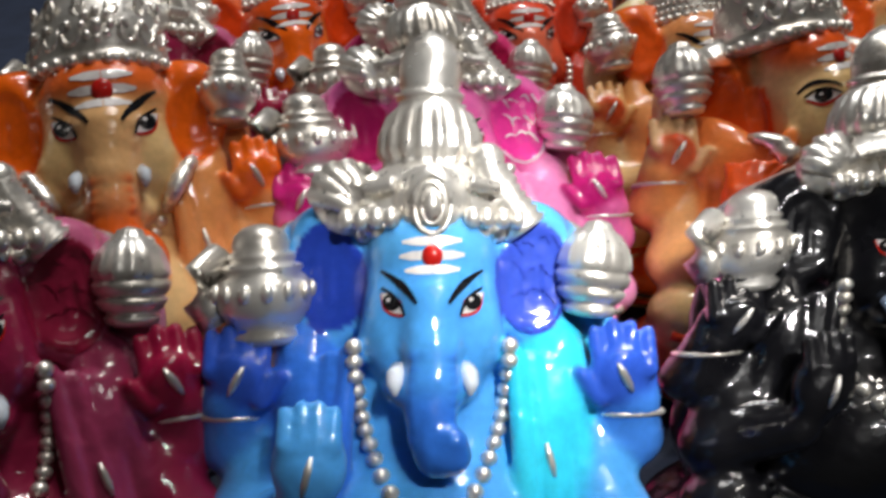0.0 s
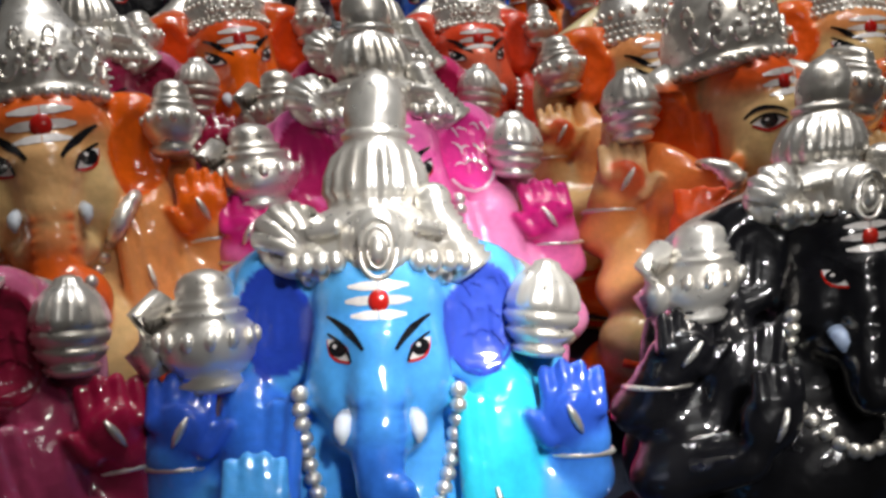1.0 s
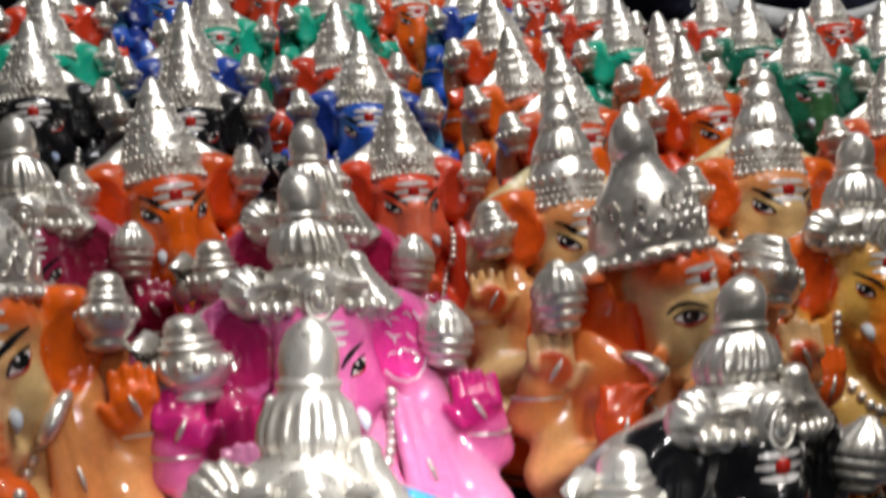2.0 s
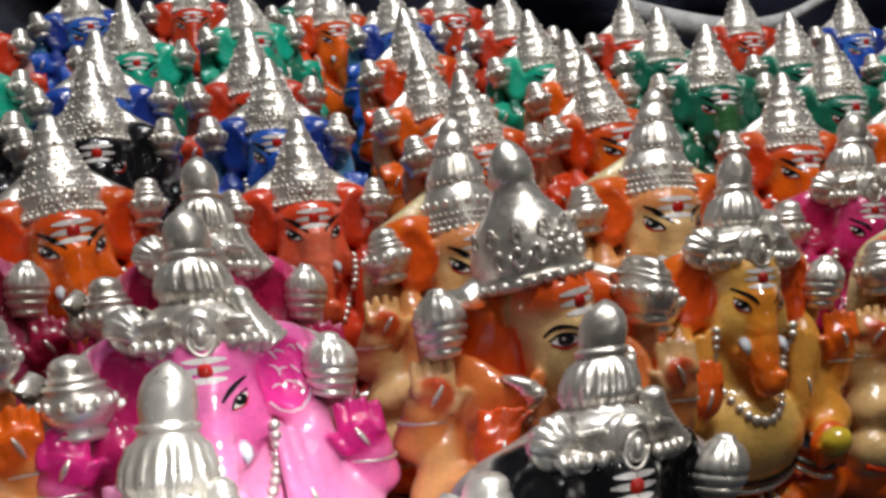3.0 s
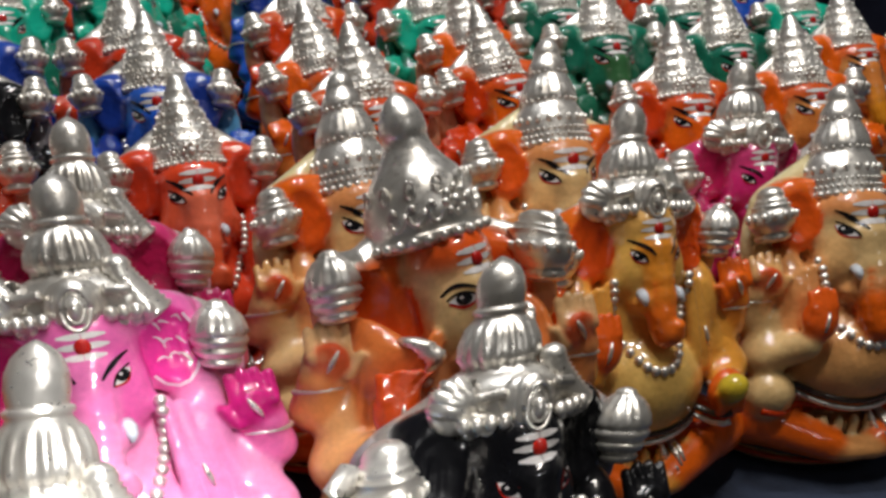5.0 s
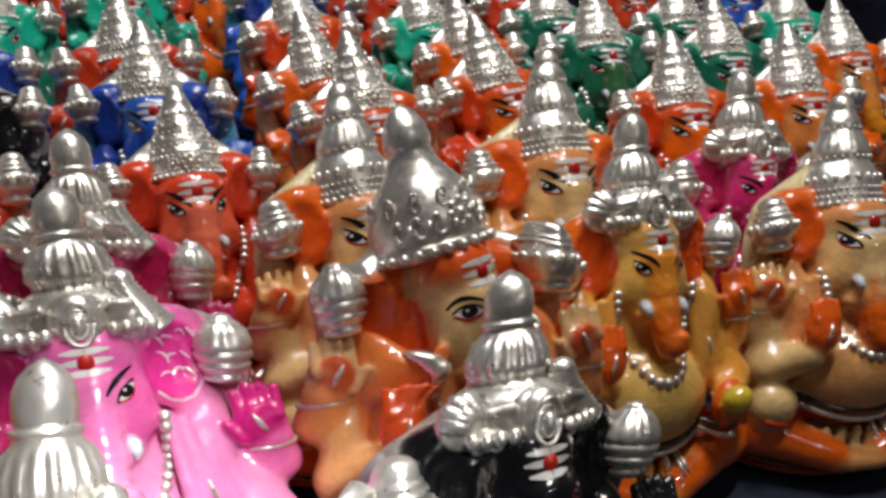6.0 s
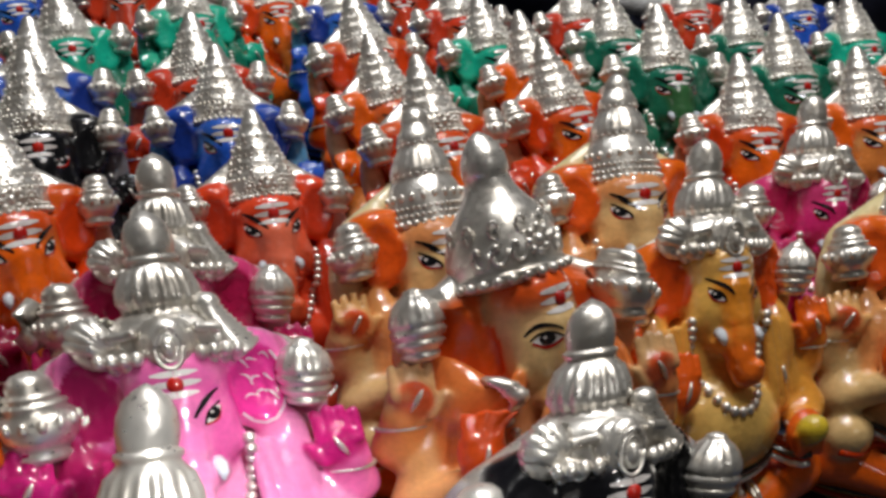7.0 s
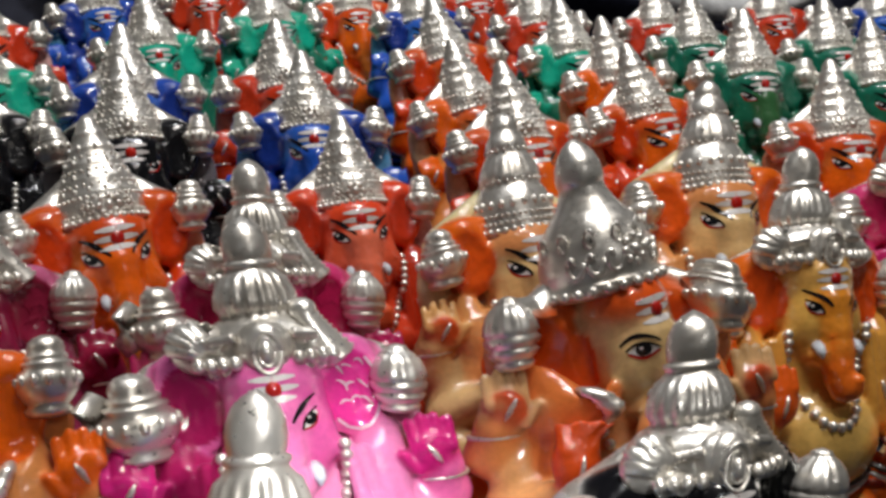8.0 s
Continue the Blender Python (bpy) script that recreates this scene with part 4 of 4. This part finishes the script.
PALETTES = {
    "blue": palette(SKY, ear=ULTRA, ear_r=(0.04, 0.08, 0.52), shawl_l=(0.035, 0.17, 0.70), shawl_r=CYAN, palm=(0.03, 0.10, 0.58), uparm=(0.05, 0.22, 0.72), trunk=(0.03, 0.16, 0.65), rim=(0.09, 0.40, 0.85), flank=(0.10, 0.45, 0.88), arm=SKY, belly=SKY, brow=(0.10, 0.42, 0.85), base=NAVY, leg=ULTRA),
    # left ear and left shawl darkened in colour for the shade on that side
    "pink": palette((0.84, 0.28, 0.52), ear_glint=(0.90, 0.62, 0.76), head=(0.86, 0.12, 0.42), brow=(0.86, 0.16, 0.46), cheek=ROSE, ear=(0.44, 0.010, 0.11), ear_r=(0.88, 0.04, 0.34), rim=(0.86, 0.16, 0.46), flank=(0.78, 0.36, 0.55), palm=(0.62, 0.016, 0.20), trunk_top=(0.86, 0.20, 0.48), trunk=(0.86, 0.30, 0.54), shawl_l=(0.42, 0.012, 0.11), shawl_r=(0.86, 0.26, 0.54), uparm=(0.84, 0.16, 0.42), base=WINE, leg=MAGENTA),
    "magenta": palette((0.62, 0.022, 0.16), ear=(0.54, 0.012, 0.10), palm=(0.54, 0.012, 0.12), rim=(0.70, 0.05, 0.20), head=(0.70, 0.05, 0.20), brow=(0.70, 0.06, 0.22), flank=(0.76, 0.42, 0.50), shawl_r=(0.64, 0.05, 0.20), base=WINE, leg=WINE, trunk=(0.74, 0.08, 0.28)),
    "wine": palette((0.28, 0.014, 0.06), ear=(0.30, 0.012, 0.05), palm=(0.33, 0.008, 0.05), rim=(0.55, 0.12, 0.25), shawl_r=(0.34, 0.04, 0.11), flank=(0.5, 0.2, 0.3), base=DEEP, leg=WINE),
    "black": palette(INK, red=(0.6, 0.02, 0.01), flank=(0.22, 0.20, 0.22), sash=INK, trim=INK, tusk=(0.4, 0.5, 0.7)),
    "amber": palette((0.86, 0.34, 0.05), head=(0.82, 0.46, 0.10), brow=(0.84, 0.46, 0.12), cheek=(0.82, 0.46, 0.10), ear=(0.88, 0.10, 0.008), rim=(0.88, 0.17, 0.012), trunk=(0.88, 0.17, 0.012), trunk_top=(0.86, 0.30, 0.03), palm=ORANGE, hand=(0.84, 0.12, 0.01), arm=(0.86, 0.36, 0.05), uparm=(0.86, 0.28, 0.03), flank=(0.80, 0.64, 0.22), belly=(0.84, 0.52, 0.14), chest=(0.84, 0.46, 0.10), shawl=(0.86, 0.40, 0.07), base=(0.86, 0.28, 0.02), leg=ORANGE, skirt=(0.78, 0.5, 0.14), trim=RUST, sweet=(0.76, 0.55, 0.04)),
    "peach": palette((0.80, 0.44, 0.18), brow=(0.88, 0.11, 0.012), head=(0.80, 0.50, 0.24), cheek=CREAM, ear=(0.84, 0.10, 0.008), rim=(0.86, 0.13, 0.012), flank=(0.80, 0.42, 0.20), palm=(0.80, 0.48, 0.22), palm_in=RUST, hand=(0.82, 0.09, 0.01), trunk=(0.82, 0.30, 0.10), trunk_top=CREAM, belly=CREAM, chest=(0.82, 0.34, 0.12), shawl=(0.84, 0.22, 0.05), uparm=(0.82, 0.30, 0.09), arm=(0.80, 0.40, 0.15), leg=ORANGE, base=CREAM, skirt=(0.70, 0.54, 0.28), knee=CREAM, trim=RUST),
    "peach_glow": palette((0.74, 0.28, 0.08), brow=(0.86, 0.13, 0.012), head=(0.80, 0.40, 0.15), cheek=CREAM, ear=ORANGE, rim=ORANGE, flank=(0.78, 0.28, 0.08), palm=ORANGE, hand=RUST, trunk=(0.84, 0.13, 0.012), trunk_top=(0.80, 0.46, 0.20), belly=CREAM, chest=CREAM, shawl=(0.78, 0.30, 0.09), arm=(0.78, 0.34, 0.12), mouth=CREAM, base=RUST, leg=ORANGE),
    "cream_flank": palette((0.80, 0.36, 0.12), web=(0.78, 0.66, 0.36), brow=(0.80, 0.30, 0.10), head=CREAM, cheek=(0.80, 0.46, 0.18), ear=(0.86, 0.11, 0.008), rim=(0.88, 0.15, 0.01), flank=(0.78, 0.66, 0.36), palm=(0.80, 0.44, 0.16), palm_in=RUST, hand=(0.86, 0.12, 0.01), trunk=ORANGE, trunk_top=CREAM, belly=(0.82, 0.40, 0.14), arm=CREAM, chest=(0.80, 0.42, 0.15), shawl=(0.82, 0.36, 0.12), uparm=CREAM, leg=ORANGE, base=CREAM, skirt=(0.70, 0.54, 0.28), knee=CREAM, trim=RUST),
    "orange": palette(ORANGE, ear=RUST, rim=(0.70, 0.10, 0.01), trunk=(0.66, 0.16, 0.02), head=(0.70, 0.16, 0.02), brow=(0.72, 0.08, 0.01), flank=(0.74, 0.36, 0.20), palm=RUST, base=DEEP, leg=RUST, shawl=RUST),
    "orange_light": palette((0.74, 0.24, 0.05), ear=ORANGE, rim=ORANGE, head=(0.74, 0.33, 0.10), brow=(0.72, 0.10, 0.015), trunk=AMBER, flank=(0.72, 0.50, 0.28), palm=ORANGE, base=RUST),
    "red": palette((0.60, 0.05, 0.012), ear=RED, rim=RED, head=(0.66, 0.13, 0.05), brow=(0.66, 0.04, 0.01), flank=(0.66, 0.2, 0.12), base=DEEP),
    "red_blush": palette((0.70, 0.06, 0.02), ear=(0.62, 0.04, 0.01), rim=(0.78, 0.06, 0.012), head=(0.86, 0.08, 0.03), brow=(0.88, 0.08, 0.025), cheek=(0.86, 0.12, 0.05), trunk_top=(0.88, 0.19, 0.10), trunk=(0.80, 0.12, 0.04), flank=(0.86, 0.52, 0.50), base=DEEP, shawl=(0.52, 0.035, 0.01)),
    "teal": palette(TEAL, ear=(0.01, 0.50, 0.33), rim=TEAL, head=(0.03, 0.42, 0.30), flank=(0.02, 0.40, 0.28), base=GREEN, trunk=(0.12, 0.40, 0.25), shawl=GREEN),
    "green": palette((0.012, 0.13, 0.07), ear=GREEN, rim=(0.008, 0.18, 0.11), head=(0.012, 0.17, 0.10), brow=(0.01, 0.16, 0.10), trunk=PINE, trunk_top=(0.04, 0.14, 0.05), flank=GREEN, base=PINE),
    "deep_blue": palette((0.02, 0.10, 0.55), ear=NAVY, rim=(0.015, 0.07, 0.42), head=(0.05, 0.24, 0.74), brow=(0.03, 0.12, 0.55), trunk=(0.10, 0.36, 0.75), flank=(0.12, 0.42, 0.75), shawl=NAVY, base=NAVY),
}
LABELS = {
    "blue": "glossy blue plaster elephant-headed idol with silver pot-shaped crown", "pink": "glossy pink plaster elephant-headed idol with silver crown and magenta ears",
    "magenta": "magenta plaster elephant-headed idol with silver crown among the others", "wine": "dark wine-red plaster elephant-headed idol with silver pot in hand",
    "black": "glossy black plaster elephant-headed idol with silver crown and beads", "amber": "amber-orange plaster elephant-headed idol with silver bead necklace",
    "peach": "cream and orange plaster idol with large domed silver crown", "peach_glow": "bright orange and peach plaster idol with domed silver crown",
    "cream_flank": "orange plaster idol with cream flanks and tall silver crown", "orange": "orange plaster elephant-headed idol with conical silver crown",
    "orange_light": "light orange plaster elephant-headed idol with conical silver crown", "red": "red plaster elephant-headed idol with conical silver crown",
    "red_blush": "red plaster idol with pale pink brow and conical silver crown", "teal": "teal green plaster elephant-headed idol with conical silver crown",
    "green": "dark green plaster elephant-headed idol with conical silver crown", "deep_blue": "deep blue plaster elephant-headed idol with conical silver crown",
}
FIGURES, PAINTED = {}, {}


def painted(kind, step, tones):
    """The mesh of a figure in these paints; made once for each pair."""
    if (kind, step) not in FIGURES:
        FIGURES[kind, step] = figure(kind, step)
    v, f, pieces, (names, share), tilak = FIGURES[kind, step]
    if (kind, step, tones) in PAINTED:
        return PAINTED[kind, step, tones], tilak
    pal = PALETTES[tones]
    col = np.ones((len(v), 4))
    slot = np.zeros(len(f), int)
    i = j = 0
    for name, nv, nf in pieces:
        if name == "clay":
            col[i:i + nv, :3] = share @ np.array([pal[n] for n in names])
            if pal["web"] == METAL_TONE:
                slot[j:j + nf] = share[np.array(f[j:j + nf]), names.index("web")].mean(1) > 0.5
        elif name:
            col[i:i + nv, :3] = pal[name]
        else:
            slot[j:j + nf] = 1
        i, j = i + nv, j + nf
    me = bpy.data.meshes.new("idol")
    me.from_pydata(v.tolist(), [], f)
    at = me.color_attributes.new("paint", "FLOAT_COLOR", "POINT")
    at.data.foreach_set("color", col.ravel())
    me.materials.append(PAINT)
    me.materials.append(SILVER)
    me.polygons.foreach_set("material_index", slot)
    me.polygons.foreach_set("use_smooth", np.ones(len(f), bool))
    me.update()
    PAINTED[kind, step, tones] = me
    return me, tilak


def idol(kind, tones, x, y, z, yaw, step, slant=0.0, wide=1.0):
    """An idol whose brow mark is at (x, y, z); yaw: degrees that it turns towards +x; slant: how far its cast leans sideways; wide: its breadth."""
    me, tilak = painted(kind, step, tones)
    tall = (z - TABLE_Z) / tilak[2]
    size = tall * wide
    turn = Matrix.Rotation(radians(yaw), 4, "Z")
    if slant:
        me = me.copy()
        me.transform(Matrix(((1, 0, slant, 0), (0, 1, 0, 0), (0, 0, 1, 0), (0, 0, 0, 1))))
    off = turn @ (Vector((tilak[0] + slant * tilak[2], tilak[1], 0)) * size)
    ob = new("idol", me)
    ob.matrix_world = Matrix.Translation((x - off.x, y - off.y, TABLE_Z)) @ turn @ Matrix.Diagonal((size, size, tall, 1))
    return tagged(ob, LABELS[tones], "idol", "idols on the display table")

# ---- where each idol stands: kind, paints, brow mark (x, y, z), turn, fineness ----
NEAR, MID, FAR = 1.15, 1.6, 2.3
IDOLS = [
    ("pot", "blue", 0.0007, 0.207, 0.1400, 3, NEAR, 0.008, 1.01),
    ("pot", "black", 0.1449, 0.2601, 0.1331, 11, NEAR, 0.25, 1.08),
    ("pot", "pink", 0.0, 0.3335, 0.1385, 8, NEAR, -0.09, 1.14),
    ("turban", "peach", 0.1483, 0.3588, 0.1524, 6, NEAR, 0.05, 0.98),
    ("dome", "peach_glow", -0.1150, 0.312, 0.1497, 19, NEAR, 0.037, 0.95),
    ("pot", "wine", -0.1125, 0.1849, 0.1400, 22, NEAR),
    ("pot", "amber", 0.247, 0.4016, 0.1414, 6, NEAR, 0.17, 1.0),
    ("pot", "magenta", -0.0050, 0.4020, 0.1400, 6, MID, -0.05),
    ("tall", "cream_flank", 0.1235, 0.4471, 0.1400, 16, MID, 0.09, 1.03),
    ("tall", "cream_flank", 0.2367, 0.4913, 0.1428, 6, MID, 0.12, 1.04),
    ("tall", "cream_flank", 0.3664, 0.4119, 0.1400, 0, MID, 0.15, 1.02),
    ("cone", "red_blush", 0.0407, 0.5051, 0.1324, 12, MID, 0.02, 1.0),
    ("cone", "orange", -0.0752, 0.4692, 0.1407, 24, MID, 0.08, 1.0),
    ("pot", "magenta", 0.3553, 0.4982, 0.1373, 2, MID, 0.18, 1.0),
    ("pot", "wine", -0.1249, 0.4023, 0.1400, 18, MID),
    ("cone", "black", -0.0876, 0.5948, 0.1400, 12, FAR),
    ("cone", "deep_blue", 0.0179, 0.6224, 0.1380, 4, FAR, -0.08, 1.0),
    ("cone", "orange_light", 0.1359, 0.6645, 0.1373, 25, FAR),
    ("cone", "orange", 0.1511, 0.5837, 0.1400, 18, FAR),
    ("cone", "orange", 0.2498, 0.6341, 0.1400, 22, FAR),
    ("cone", "orange_light", 0.2567, 0.7293, 0.1393, 20, FAR),
    ("cone", "orange", 0.1346, 0.7845, 0.1428, 22, FAR),
    ("cone", "green", 0.3533, 0.7231, 0.1442, 2, FAR),
    ("cone", "green", 0.4499, 0.7038, 0.1421, 5, FAR),
    ("cone", "orange", 0.3553, 0.583, 0.1400, 2, FAR),
    ("cone", "orange_light", 0.4547, 0.6031, 0.1400, 2, FAR),
    ("cone", "teal", 0.5872, 0.8321, 0.1400, 5, FAR),
    ("cone", "red", 0.3526, 0.9329, 0.1366, 8, FAR),
    ("cone", "red", 0.4775, 0.9619, 0.1400, 5, FAR),
    ("cone", "deep_blue", 0.5968, 0.9646, 0.1400, 5, FAR),
    ("cone", "green", 0.4713, 0.8232, 0.1400, 5, FAR),
    ("cone", "orange_light", 0.5637, 0.71, 0.1400, 5, FAR),
    ("cone", "teal", 0.2401, 0.8101, 0.1400, 18, FAR),
    ("cone", "red", 0.2353, 0.9253, 0.1400, 12, FAR),
    ("cone", "deep_blue", 0.128, 0.944, 0.1400, 15, FAR),
    ("cone", "teal", -0.0055, 0.9267, 0.1400, 25, FAR),
    ("cone", "teal", -0.1007, 0.8342, 0.1400, 18, FAR),
    ("cone", "red", 0.0034, 0.7107, 0.1400, 12, FAR),
    ("cone", "deep_blue", -0.1656, 0.9846, 0.1400, 25, FAR),
    ("cone", "red", -0.078, 1.0426, 0.1400, 8, FAR),
    ("cone", "deep_blue", -0.1021, 0.6914, 0.1400, 12, FAR),
    ("cone", "red_blush", -0.24, 0.868, 0.1400, 20, FAR),
    ("cone", "black", -0.1815, 0.6072, 0.1400, 15, FAR),
    ("cone", "green", 0.046, 1.033, 0.140, 10, FAR),
    ("cone", "red", 0.190, 1.036, 0.140, 12, FAR),
    ("cone", "orange", 0.066, 0.985, 0.140, 14, FAR),
    ("cone", "green", 0.355, 0.836, 0.140, 8, FAR),
    ("cone", "teal", -0.205, 0.720, 0.140, 15, FAR),
]
for row in IDOLS:
    idol(*row)
